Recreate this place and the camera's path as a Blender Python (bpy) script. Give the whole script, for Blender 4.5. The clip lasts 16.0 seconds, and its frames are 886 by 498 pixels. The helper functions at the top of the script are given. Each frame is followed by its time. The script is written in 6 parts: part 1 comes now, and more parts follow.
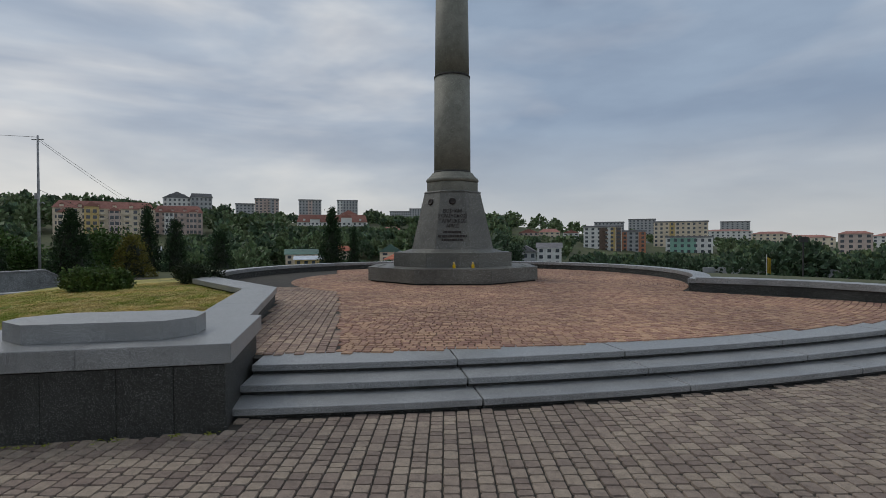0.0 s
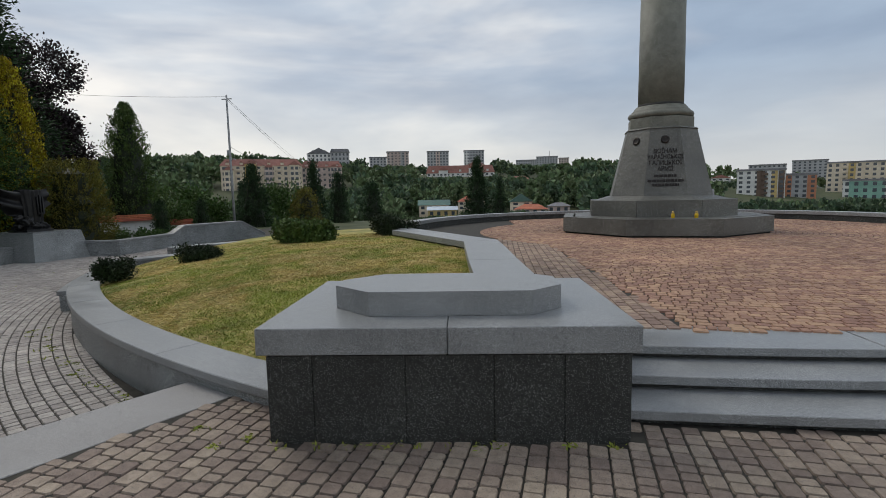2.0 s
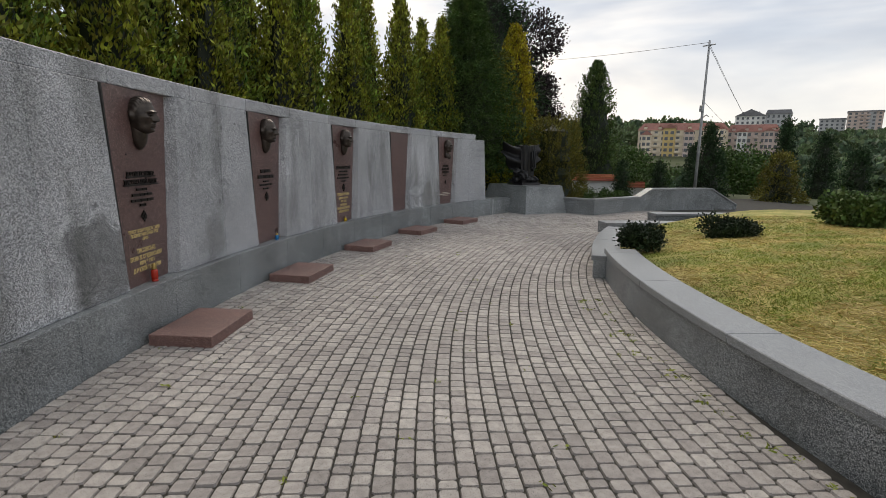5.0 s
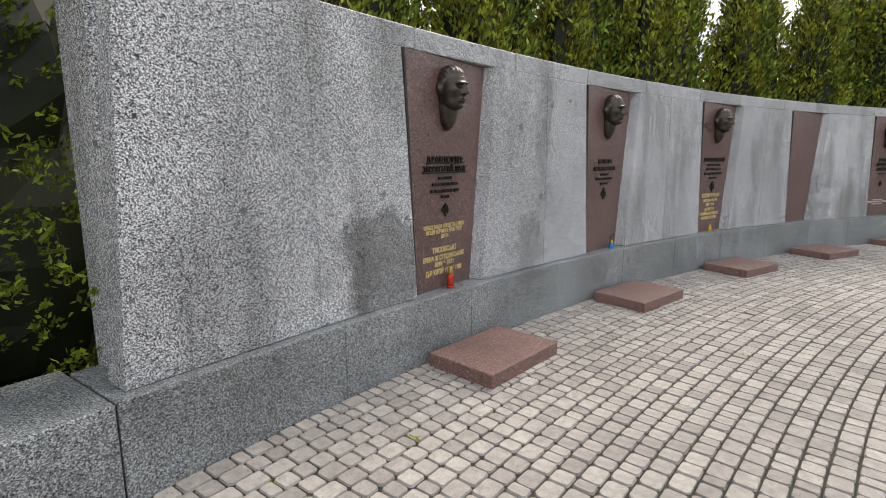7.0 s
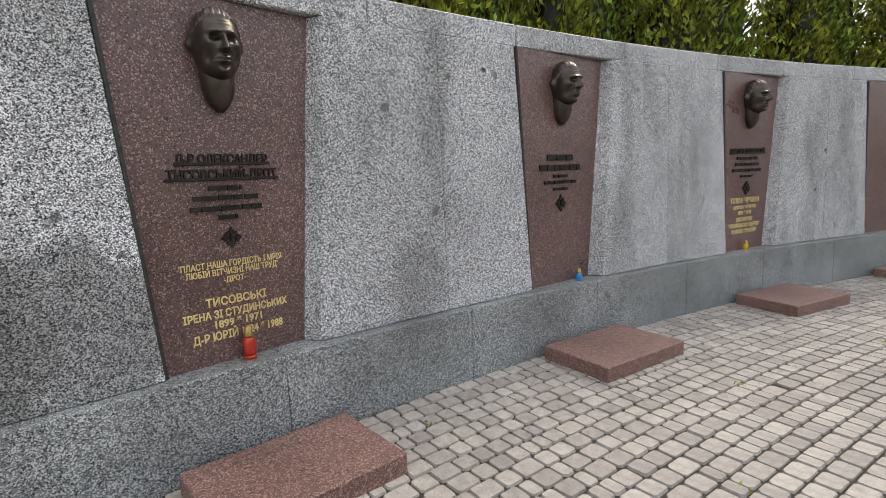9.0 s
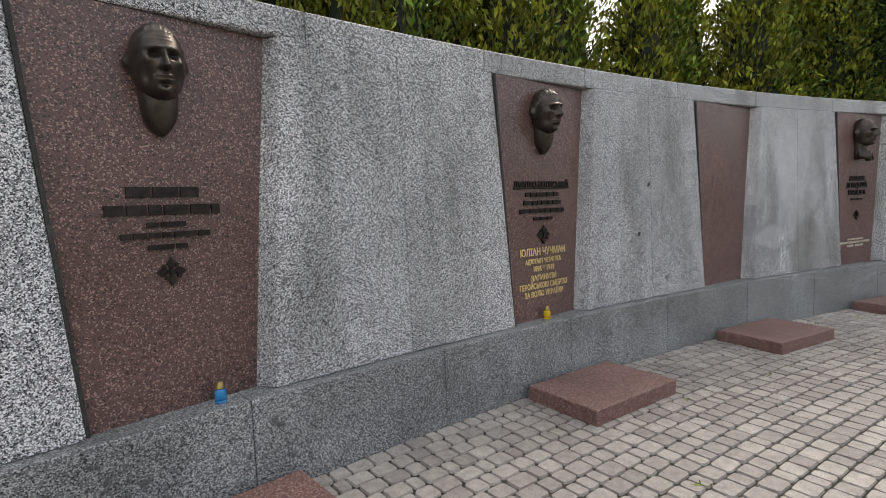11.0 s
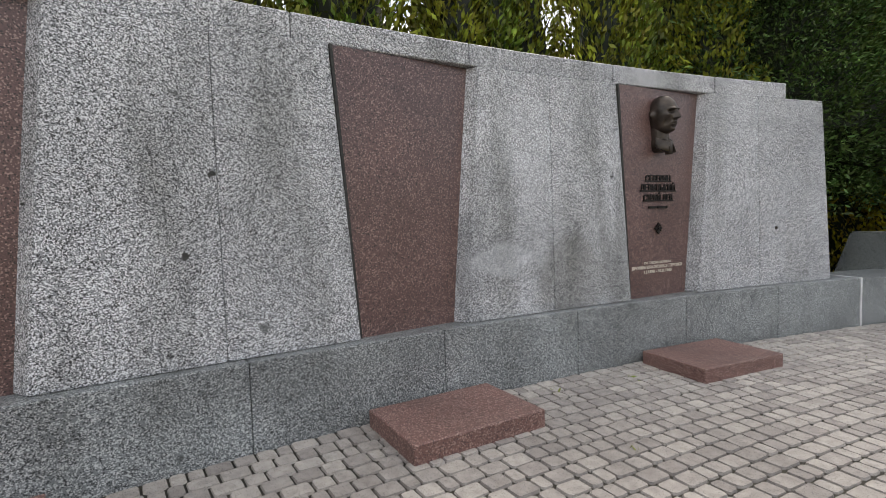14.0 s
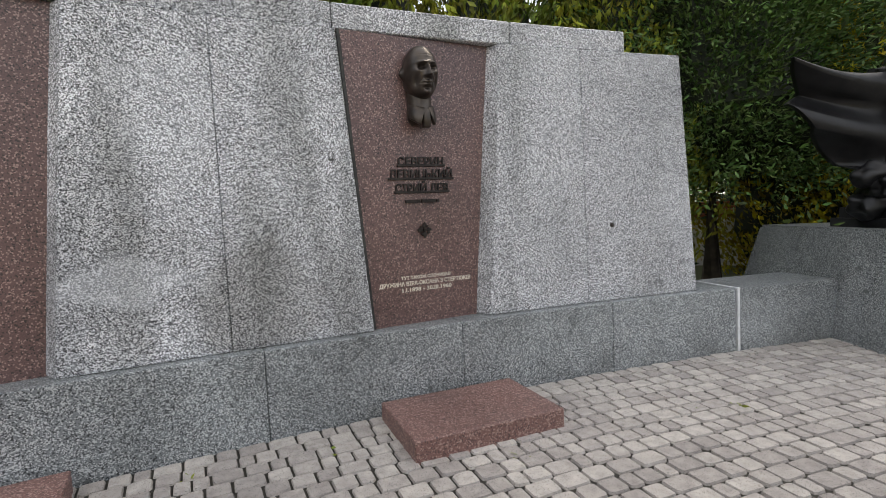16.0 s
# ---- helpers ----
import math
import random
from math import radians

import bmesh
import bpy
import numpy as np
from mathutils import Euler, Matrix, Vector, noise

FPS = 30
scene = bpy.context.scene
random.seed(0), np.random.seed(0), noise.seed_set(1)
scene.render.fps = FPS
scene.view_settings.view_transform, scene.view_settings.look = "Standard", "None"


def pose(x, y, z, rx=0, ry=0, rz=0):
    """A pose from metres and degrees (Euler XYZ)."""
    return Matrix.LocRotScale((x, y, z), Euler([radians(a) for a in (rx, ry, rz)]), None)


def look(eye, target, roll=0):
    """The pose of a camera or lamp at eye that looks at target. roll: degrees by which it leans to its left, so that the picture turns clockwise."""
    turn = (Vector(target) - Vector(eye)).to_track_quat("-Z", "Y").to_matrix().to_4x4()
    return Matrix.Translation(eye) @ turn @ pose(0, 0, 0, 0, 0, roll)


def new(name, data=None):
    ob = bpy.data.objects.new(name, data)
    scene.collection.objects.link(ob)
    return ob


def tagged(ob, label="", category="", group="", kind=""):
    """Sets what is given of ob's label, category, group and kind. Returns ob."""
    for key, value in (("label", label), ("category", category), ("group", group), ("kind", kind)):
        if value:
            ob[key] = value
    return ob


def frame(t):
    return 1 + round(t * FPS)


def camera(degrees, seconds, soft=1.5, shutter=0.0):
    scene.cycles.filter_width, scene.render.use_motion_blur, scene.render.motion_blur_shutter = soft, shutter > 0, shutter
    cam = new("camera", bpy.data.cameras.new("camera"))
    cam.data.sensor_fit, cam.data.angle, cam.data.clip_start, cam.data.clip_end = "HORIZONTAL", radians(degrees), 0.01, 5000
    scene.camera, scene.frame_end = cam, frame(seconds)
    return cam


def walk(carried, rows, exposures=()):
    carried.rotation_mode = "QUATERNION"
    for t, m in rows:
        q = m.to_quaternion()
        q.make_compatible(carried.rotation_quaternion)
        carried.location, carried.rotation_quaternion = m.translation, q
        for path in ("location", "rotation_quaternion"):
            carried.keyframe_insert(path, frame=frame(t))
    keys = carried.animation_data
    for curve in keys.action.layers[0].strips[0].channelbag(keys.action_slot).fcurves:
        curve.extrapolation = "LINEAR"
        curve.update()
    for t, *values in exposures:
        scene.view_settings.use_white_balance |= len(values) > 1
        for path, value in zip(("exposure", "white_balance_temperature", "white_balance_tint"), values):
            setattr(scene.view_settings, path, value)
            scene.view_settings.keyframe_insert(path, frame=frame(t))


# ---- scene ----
cam = camera(82.0, 16.0, soft=0.5)
ROWS = [
    (0.0, -0.131, 0.242, 2.171, -3.73, -0.89, 0.19),
    (0.5, -0.655, 0.739, 2.171, -0.51, -2.02, 0.71),
    (1.0, -1.252, 1.127, 2.206, 2.90, -3.20, 1.09),
    (1.5, -1.884, 1.440, 2.150, 6.61, -4.48, 1.23),
    (2.0, -2.558, 1.669, 2.123, 10.17, -6.33, 1.18),
    (2.5, -3.186, 1.706, 2.097, 14.23, -7.21, 0.75),
    (3.0, -3.799, 1.819, 2.110, 20.07, -7.93, -0.08),
    (3.5, -4.404, 1.979, 2.116, 27.25, -8.68, -0.48),
    (4.0, -4.960, 2.123, 2.094, 35.70, -9.65, -1.21),
    (4.5, -5.569, 2.438, 2.009, 44.10, -10.26, -1.45),
    (5.0, -6.227, 2.691, 1.957, 53.52, -10.02, -0.95),
    (5.2, -6.475, 2.792, 1.940, 57.51, -9.85, -0.88),
    (7.3, -8.148, 3.651, 1.709, 94.35, -10.51, -0.24),
    (7.5, -8.317, 3.756, 1.647, 94.90, -10.51, -0.16),
    (8.0, -8.846, 4.186, 1.580, 97.47, -10.50, 0.37),
    (8.5, -9.326, 4.636, 1.579, 98.87, -9.84, 0.88),
    (9.0, -9.859, 5.074, 1.617, 99.68, -8.42, 2.21),
    (9.5, -10.359, 5.630, 1.668, 98.85, -7.41, 3.37),
    (9.7, -10.595, 5.863, 1.701, 98.47, -6.95, 3.41),
    (11.8, -12.695, 7.505, 1.503, 87.94, -3.96, 1.69),
    (12.0, -12.837, 7.756, 1.492, 88.08, -3.81, 1.42),
    (12.5, -13.183, 8.324, 1.445, 88.53, -3.64, 1.03),
    (13.0, -13.428, 8.944, 1.416, 88.76, -3.75, 1.15),
    (13.5, -13.713, 9.506, 1.406, 88.95, -3.54, 1.44),
    (14.0, -14.116, 10.093, 1.428, 88.70, -3.64, 1.66),
    (14.5, -14.467, 10.696, 1.436, 88.48, -3.99, 1.79),
    (15.0, -14.834, 11.290, 1.399, 88.91, -4.15, 1.93),
    (15.5, -15.088, 11.916, 1.383, 89.57, -4.28, 2.34),
    (16.0, -15.432, 12.472, 1.381, 89.77, -4.28, 2.72),
]
walk(cam, [(t, pose(x, y, z, 90 + pitch, roll, yaw)) for t, x, y, z, yaw, pitch, roll in ROWS],
     exposures=[(0.0, -0.17, 6800, 10), (0.5, 0.02, 6830, 10), (1.5, 0.07, 6900, 10), (2.5, 0.27, 7050, 10), (3.5, 0.4, 7200, 10), (4.5, 0.45, 7400, 11), (5.0, 0.52, 7500, 12), (7.5, 1.4, 7600, 12), (9.0, 1.32, 7600, 12), (11.8, 1.02, 7700, 13), (12.5, 1.04, 7700, 13), (14.0, 1.28, 7700, 13), (16.0, 1.4, 7700, 13)])

# ---- world and light: a cloudy sky, with a weak broad sun ----
SUN_EL, SUN_AZ = radians(48), radians(300)
world = bpy.data.worlds.new("cloudy_sky")
scene.world = world
world.use_nodes = True
wn, wl = world.node_tree.nodes, world.node_tree.links
wn.clear()
w_out, w_bg = wn.new("ShaderNodeOutputWorld"), wn.new("ShaderNodeBackground")
w_sky, w_co, w_map = wn.new("ShaderNodeTexSky"), wn.new("ShaderNodeTexCoord"), wn.new("ShaderNodeMapping")
w_sky.sky_type, w_sky.sun_disc, w_sky.sun_elevation, w_sky.sun_rotation = "NISHITA", False, SUN_EL, SUN_AZ
w_map.inputs["Scale"].default_value = (1.2, 1.2, 4.2)
w_map.inputs["Location"].default_value = (0.7, 0.2, 0.4)
w_n1, w_n2 = wn.new("ShaderNodeTexNoise"), wn.new("ShaderNodeTexNoise")
w_n1.inputs["Scale"].default_value, w_n1.inputs["Detail"].default_value, w_n1.inputs["Roughness"].default_value = 1.3, 5.0, 0.5
w_n2.inputs["Scale"].default_value, w_n2.inputs["Detail"].default_value = 3.4, 6.0
w_n1.inputs["Distortion"].default_value = 0.3
w_r1, w_r2 = wn.new("ShaderNodeValToRGB"), wn.new("ShaderNodeValToRGB")
for ramp, stops in ((w_r1, ((0.36, (0.33, 0.43, 0.58, 1)), (0.48, (0.47, 0.55, 0.67, 1)), (0.56, (0.66, 0.71, 0.78, 1)), (0.66, (0.94, 0.94, 0.94, 1)))),
                    (w_r2, ((0.35, (0.86, 0.87, 0.90, 1)), (0.7, (1.1, 1.1, 1.09, 1))))):
    e = ramp.color_ramp.elements
    while len(e) < len(stops):
        e.new(0.5)
    for el, (p, c) in zip(e, stops):
        el.position, el.color = p, c
w_mul, w_mix, w_str = wn.new("ShaderNodeMix"), wn.new("ShaderNodeMix"), wn.new("ShaderNodeVectorMath")
w_mul.data_type, w_mul.blend_type = "RGBA", "MULTIPLY"
w_mul.inputs["Factor"].default_value = 1.0
w_mix.data_type = "RGBA"
w_mix.inputs["Factor"].default_value = 0.9
w_str.operation = "SCALE"
w_str.inputs["Scale"].default_value = 0.07
wl.new(w_co.outputs["Generated"], w_map.inputs["Vector"])
wl.new(w_map.outputs["Vector"], w_n1.inputs["Vector"])
wl.new(w_map.outputs["Vector"], w_n2.inputs["Vector"])
wl.new(w_n1.outputs["Fac"], w_r1.inputs["Fac"])
wl.new(w_n2.outputs["Fac"], w_r2.inputs["Fac"])
wl.new(w_r1.outputs["Color"], w_mul.inputs["A"])
wl.new(w_r2.outputs["Color"], w_mul.inputs["B"])
wl.new(w_sky.outputs["Color"], w_str.inputs[0])
wl.new(w_str.outputs["Vector"], w_mix.inputs["A"])
w_sep, w_band, w_low = wn.new("ShaderNodeSeparateXYZ"), wn.new("ShaderNodeValToRGB"), wn.new("ShaderNodeMix")
w_band.color_ramp.elements[0].position, w_band.color_ramp.elements[0].color = 0.0, (0.75, 0.75, 0.75, 1)
w_band.color_ramp.elements[1].position, w_band.color_ramp.elements[1].color = 0.22, (0, 0, 0, 1)
w_low.data_type = "RGBA"
w_low.inputs["B"].default_value = (0.64, 0.66, 0.67, 1)
wl.new(w_co.outputs["Generated"], w_sep.inputs["Vector"])
wl.new(w_sep.outputs["Z"], w_band.inputs["Fac"])
wl.new(w_band.outputs["Color"], w_low.inputs["Factor"])
wl.new(w_mul.outputs["Result"], w_low.inputs["A"])
wl.new(w_low.outputs["Result"], w_mix.inputs["B"])
wl.new(w_mix.outputs["Result"], w_bg.inputs["Color"])
wl.new(w_bg.outputs["Background"], w_out.inputs["Surface"])
w_bg.inputs["Strength"].default_value = 1.0
sun_data = bpy.data.lights.new("sun", "SUN")
sun_data.energy, sun_data.angle, sun_data.color = 0.9, radians(25), (1.0, 0.96, 0.9)
sun = new("sun", sun_data)
sun.matrix_world = look((0, 0, 50), (-50 * math.cos(SUN_EL) * math.sin(SUN_AZ), -50 * math.cos(SUN_EL) * math.cos(SUN_AZ), 50 - 50 * math.sin(SUN_EL)))

# ---- materials ----


def material(name, colors, scale, rough=0.7, bump=0.1, metal=0.0, fine=None, coarse=None, coarse_amount=0.35, per=0.0, rough_var=0.08, detail=4.0, bump_scale=None, streak=0.0, damp=False):
    """A principled surface: a noise ramp over colors at scale, a finer speckle, broad stains, and a shift per piece."""
    m = bpy.data.materials.new(name)
    m.use_nodes = True
    n, l = m.node_tree.nodes, m.node_tree.links
    b = n["Principled BSDF"]
    co = n.new("ShaderNodeTexCoord")
    noise_a = n.new("ShaderNodeTexNoise")
    noise_a.inputs["Scale"].default_value, noise_a.inputs["Detail"].default_value = scale, detail
    l.new(co.outputs["Object"], noise_a.inputs["Vector"])
    ramp = n.new("ShaderNodeValToRGB")
    el = ramp.color_ramp.elements
    while len(el) < len(colors):
        el.new(0.5)
    for i, (e, c) in enumerate(zip(el, colors)):
        e.position, e.color = 0.3 + 0.4 * i / max(1, len(colors) - 1), (*c, 1)
    l.new(noise_a.outputs["Fac"], ramp.inputs["Fac"])
    out = ramp.outputs["Color"]

    def blend(kind, factor, other, base):
        x = n.new("ShaderNodeMix")
        x.data_type, x.blend_type = "RGBA", kind
        if isinstance(factor, float):
            x.inputs["Factor"].default_value = factor
        else:
            l.new(factor, x.inputs["Factor"])
        l.new(base, x.inputs["A"])
        if isinstance(other, tuple):
            x.inputs["B"].default_value = (*other, 1)
        else:
            l.new(other, x.inputs["B"])
        return x.outputs["Result"]

    def span(socket, lo, hi, a, z):
        r = n.new("ShaderNodeMapRange")
        for k, v in zip(("From Min", "From Max", "To Min", "To Max"), (lo, hi, a, z)):
            r.inputs[k].default_value = v
        l.new(socket, r.inputs["Value"])
        return r.outputs["Result"]

    if fine:
        f_scale, dark, light, amount = fine
        v = n.new("ShaderNodeTexVoronoi")
        v.inputs["Scale"].default_value = f_scale
        l.new(co.outputs["Object"], v.inputs["Vector"])
        sep = n.new("ShaderNodeSeparateColor")
        l.new(v.outputs["Color"], sep.inputs["Color"])
        out = blend("MIX", span(sep.outputs["Red"], 1 - amount, 1 - amount + 0.02, 0.0, 0.95), dark, out)
        out = blend("MIX", span(sep.outputs["Green"], 1 - amount, 1 - amount + 0.02, 0.0, 0.85), light, out)
    noise_c = n.new("ShaderNodeTexNoise")
    noise_c.inputs["Scale"].default_value, noise_c.inputs["Detail"].default_value = coarse or scale / 12, 5.0
    l.new(co.outputs["Object"], noise_c.inputs["Vector"])
    stain = n.new("ShaderNodeMix")
    stain.data_type, stain.blend_type = "RGBA", "MULTIPLY"
    gray = n.new("ShaderNodeCombineColor")
    s = span(noise_c.outputs["Fac"], 0.3, 0.7, 1 - coarse_amount, 1 + coarse_amount * 0.6)
    for k in ("Red", "Green", "Blue"):
        l.new(s, gray.inputs[k])
    stain.inputs["Factor"].default_value = 1.0
    l.new(out, stain.inputs["A"])
    l.new(gray.outputs["Color"], stain.inputs["B"])
    out = stain.outputs["Result"]
    if streak:
        mp, ns = n.new("ShaderNodeMapping"), n.new("ShaderNodeTexNoise")
        mp.inputs["Scale"].default_value = (2.2, 2.2, 0.35)
        ns.inputs["Scale"].default_value, ns.inputs["Detail"].default_value = 1.0, 6.0
        l.new(co.outputs["Object"], mp.inputs["Vector"])
        l.new(mp.outputs["Vector"], ns.inputs["Vector"])
        out = blend("MULTIPLY", span(ns.outputs["Fac"], 0.52, 0.68, 0.0, streak * 2.0), (0.62, 0.62, 0.60), out)
        nd = n.new("ShaderNodeTexNoise")
        nd.inputs["Scale"].default_value, nd.inputs["Detail"].default_value = 7.0, 3.0
        l.new(co.outputs["Object"], nd.inputs["Vector"])
        out = blend("MIX", span(nd.outputs["Fac"], 0.70, 0.73, 0.0, 0.7), (0.05, 0.055, 0.055), out)
    if damp:
        # rain stains and rubbed patches of the memorial wall: middle, reach along the wall, reach upward, tone
        warp = n.new("ShaderNodeTexNoise")
        warp.inputs["Scale"].default_value, warp.inputs["Detail"].default_value = 3.5, 6.0
        l.new(co.outputs["Object"], warp.inputs["Vector"])
        for mid, wide, tall, tone, amount in STAINS:
            away = n.new("ShaderNodeVectorMath")
            away.operation = "SUBTRACT"
            away.inputs[1].default_value = mid
            l.new(co.outputs["Object"], away.inputs[0])
            flat = n.new("ShaderNodeVectorMath")
            flat.operation = "MULTIPLY"
            flat.inputs[1].default_value = (1 / wide, 1 / wide, 1 / tall)
            l.new(away.outputs["Vector"], flat.inputs[0])
            size = n.new("ShaderNodeVectorMath")
            size.operation = "LENGTH"
            l.new(flat.outputs["Vector"], size.inputs[0])
            edge = n.new("ShaderNodeMath")
            edge.operation = "ADD"
            l.new(size.outputs["Value"], edge.inputs[0])
            l.new(span(warp.outputs["Fac"], 0.3, 0.7, -0.45, 0.45), edge.inputs[1])
            out = blend("MULTIPLY" if tone[0] < 0.7 else "MIX", span(edge.outputs["Value"], 0.8, 1.15, amount, 0.0), tone, out)
    if per:
        geo, info = n.new("ShaderNodeNewGeometry"), n.new("ShaderNodeObjectInfo")
        add = n.new("ShaderNodeMath")
        add.operation = "ADD"
        l.new(geo.outputs["Random Per Island"], add.inputs[0])
        l.new(info.outputs["Random"], add.inputs[1])
        frac = n.new("ShaderNodeMath")
        frac.operation = "FRACT"
        l.new(add.outputs["Value"], frac.inputs[0])
        hsv = n.new("ShaderNodeHueSaturation")
        l.new(span(frac.outputs["Value"], 0, 1, 1 - per, 1 + per), hsv.inputs["Value"])
        l.new(span(frac.outputs["Value"], 0, 1, 0.5 - per * 0.06, 0.5 + per * 0.04), hsv.inputs["Hue"])
        l.new(out, hsv.inputs["Color"])
        out = hsv.outputs["Color"]
    l.new(out, b.inputs["Base Color"])
    l.new(span(noise_c.outputs["Fac"], 0.3, 0.7, max(0.03, rough - rough_var), min(1, rough + rough_var)), b.inputs["Roughness"])
    b.inputs["Metallic"].default_value = metal
    if bump:
        nb = n.new("ShaderNodeTexNoise")
        nb.inputs["Scale"].default_value, nb.inputs["Detail"].default_value = bump_scale or scale * 2, 5.0
        l.new(co.outputs["Object"], nb.inputs["Vector"])
        bp = n.new("ShaderNodeBump")
        bp.inputs["Strength"].default_value, bp.inputs["Distance"].default_value = bump, 0.01
        l.new(nb.outputs["Fac"], bp.inputs["Height"])
        l.new(bp.outputs["Normal"], b.inputs["Normal"])
    return m


def leafy(name, dark, light, per=0.35):
    m = material(name, (dark, light), 3.0, rough=0.6, bump=0.0, per=per, coarse=0.6, coarse_amount=0.3)
    m.node_tree.nodes["Principled BSDF"].inputs["Specular IOR Level"].default_value = 0.25
    return m


STAINS = []
for stain_angle, stain_z, wide, tall, tone, amount in ((231.9, 0.88, 0.62, 0.42, (0.50, 0.50, 0.49), 0.95), (226.9, 0.78, 0.25, 0.35, (0.6, 0.6, 0.58), 0.6), (207.9, 1.0, 0.22, 0.42, (0.45, 0.46, 0.46), 0.55),
                                                       (207.2, 1.05, 0.40, 0.13, (0.58, 0.60, 0.63), 0.2), (206.6, 2.0, 0.30, 0.5, (0.60, 0.62, 0.66), 0.13), (205.4, 0.85, 0.35, 0.4, (0.58, 0.56, 0.52), 0.5)):
    STAINS.append(((2.594 + 23.48 * math.cos(radians(stain_angle)), 21.404 + 23.48 * math.sin(radians(stain_angle)), stain_z), wide, tall, tone if amount > 0.45 else (0.72, 0.74, 0.77), amount))
granite = material("grey_granite", ((0.20, 0.205, 0.218), (0.36, 0.367, 0.385)), 170, rough=0.6, bump=0.15, fine=(175, (0.010, 0.011, 0.013), (0.90, 0.91, 0.93), 0.34), coarse=1.1, coarse_amount=0.2, streak=0.5, per=0.09, damp=True)
granite_plinth = material("dark_grey_granite", ((0.135, 0.15, 0.156), (0.21, 0.226, 0.232)), 120, rough=0.42, bump=0.06, fine=(170, (0.016, 0.019, 0.022), (0.54, 0.56, 0.56), 0.28), coarse=1.6, coarse_amount=0.3, streak=0.25)
granite_top = material("polished_grey_granite", ((0.195, 0.202, 0.205), (0.265, 0.272, 0.275)), 50, rough=0.36, bump=0.04, fine=(240, (0.10, 0.11, 0.12), (0.45, 0.47, 0.48), 0.2), coarse=2.0, coarse_amount=0.2)
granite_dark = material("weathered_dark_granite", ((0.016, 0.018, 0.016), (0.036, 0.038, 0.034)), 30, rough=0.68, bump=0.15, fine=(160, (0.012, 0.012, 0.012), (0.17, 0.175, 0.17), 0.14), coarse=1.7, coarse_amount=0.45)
granite_light = material("light_flamed_granite", ((0.27, 0.262, 0.258), (0.34, 0.33, 0.325)), 60, rough=0.75, bump=0.1, fine=(260, (0.16, 0.16, 0.16), (0.46, 0.45, 0.44), 0.2), coarse=1.2, coarse_amount=0.14)
granite_red = material("red_granite", ((0.095, 0.054, 0.050), (0.155, 0.088, 0.080)), 130, rough=0.35, bump=0.04, fine=(140, (0.035, 0.025, 0.025), (0.36, 0.24, 0.21), 0.15), coarse=1.5, coarse_amount=0.2)
granite_slab = material("reddish_granite_slab", ((0.145, 0.072, 0.062), (0.225, 0.118, 0.102)), 110, rough=0.5, bump=0.06, fine=(140, (0.08, 0.045, 0.04), (0.42, 0.28, 0.24), 0.22), coarse=1.5, coarse_amount=0.25)
column_stone = material("grey_green_column_stone", ((0.135, 0.138, 0.112), (0.195, 0.197, 0.165)), 4, rough=0.6, bump=0.08, coarse=0.5, coarse_amount=0.25, fine=(60, (0.10, 0.10, 0.085), (0.27, 0.275, 0.24), 0.08))
base_stone = material("grey_monument_granite", ((0.085, 0.085, 0.073), (0.145, 0.143, 0.125)), 12, rough=0.5, bump=0.1, coarse=0.7, coarse_amount=0.4, fine=(90, (0.08, 0.08, 0.08), (0.3, 0.31, 0.3), 0.12))
portrait_bronze = material("brown_bronze", ((0.050, 0.041, 0.035), (0.095, 0.078, 0.066)), 14, rough=0.34, bump=0.08, metal=0.7, coarse=5, coarse_amount=0.35)
bronze = material("dark_bronze", ((0.020, 0.017, 0.016), (0.046, 0.039, 0.035)), 14, rough=0.4, bump=0.12, metal=0.75, coarse=3, coarse_amount=0.3)
gold = material("gilt_lettering", ((0.74, 0.56, 0.22), (0.88, 0.72, 0.36)), 40, rough=0.4, bump=0.0, metal=0.3)
joint_dark = material("dark_joint", ((0.03, 0.03, 0.03), (0.06, 0.06, 0.055)), 30, rough=0.9, bump=0.1)
joint_white = material("white_mortar", ((0.55, 0.56, 0.57), (0.7, 0.7, 0.7)), 30, rough=0.9, bump=0.1)
paver_bed = material("sandy_joints", ((0.022, 0.020, 0.016), (0.055, 0.050, 0.040)), 8, rough=0.95, bump=0.3, coarse=0.6, coarse_amount=0.4)
paver_grey = material("grey_paver", ((0.305, 0.275, 0.254), (0.450, 0.410, 0.377)), 18, rough=0.85, bump=0.35, per=0.19, coarse=0.45, coarse_amount=0.25, fine=(320, (0.16, 0.15, 0.14), (0.4, 0.38, 0.35), 0.12), bump_scale=90)
paver_plaza = material("brownish_paver", ((0.205, 0.160, 0.126), (0.320, 0.254, 0.202)), 18, rough=0.85, bump=0.35, per=0.26, coarse=0.45, coarse_amount=0.28, fine=(320, (0.12, 0.1, 0.09), (0.34, 0.29, 0.25), 0.12), bump_scale=90)
paver_brown = material("brown_paver", ((0.235, 0.165, 0.125), (0.360, 0.262, 0.200)), 18, rough=0.85, bump=0.3, per=0.26, coarse=0.45, coarse_amount=0.3, bump_scale=90)
paver_red = material("reddish_paver", ((0.285, 0.165, 0.108), (0.430, 0.262, 0.178)), 18, rough=0.85, bump=0.3, per=0.28, coarse=0.4, coarse_amount=0.3, bump_scale=90)

# ---- mesh helpers ----
CENTRE = (2.594, 21.404)     # of the memorial wall and the curved walk
COLUMN = (1.52, 19.9)      # of the column and its round terrace
STAIR = (-2.4, 38.0)      # of the curved stairs to the terrace
KERB = (2.5, 24.5)        # of the lawn's curved kerb
PLAZA = 0.35
TERRACE = 0.71


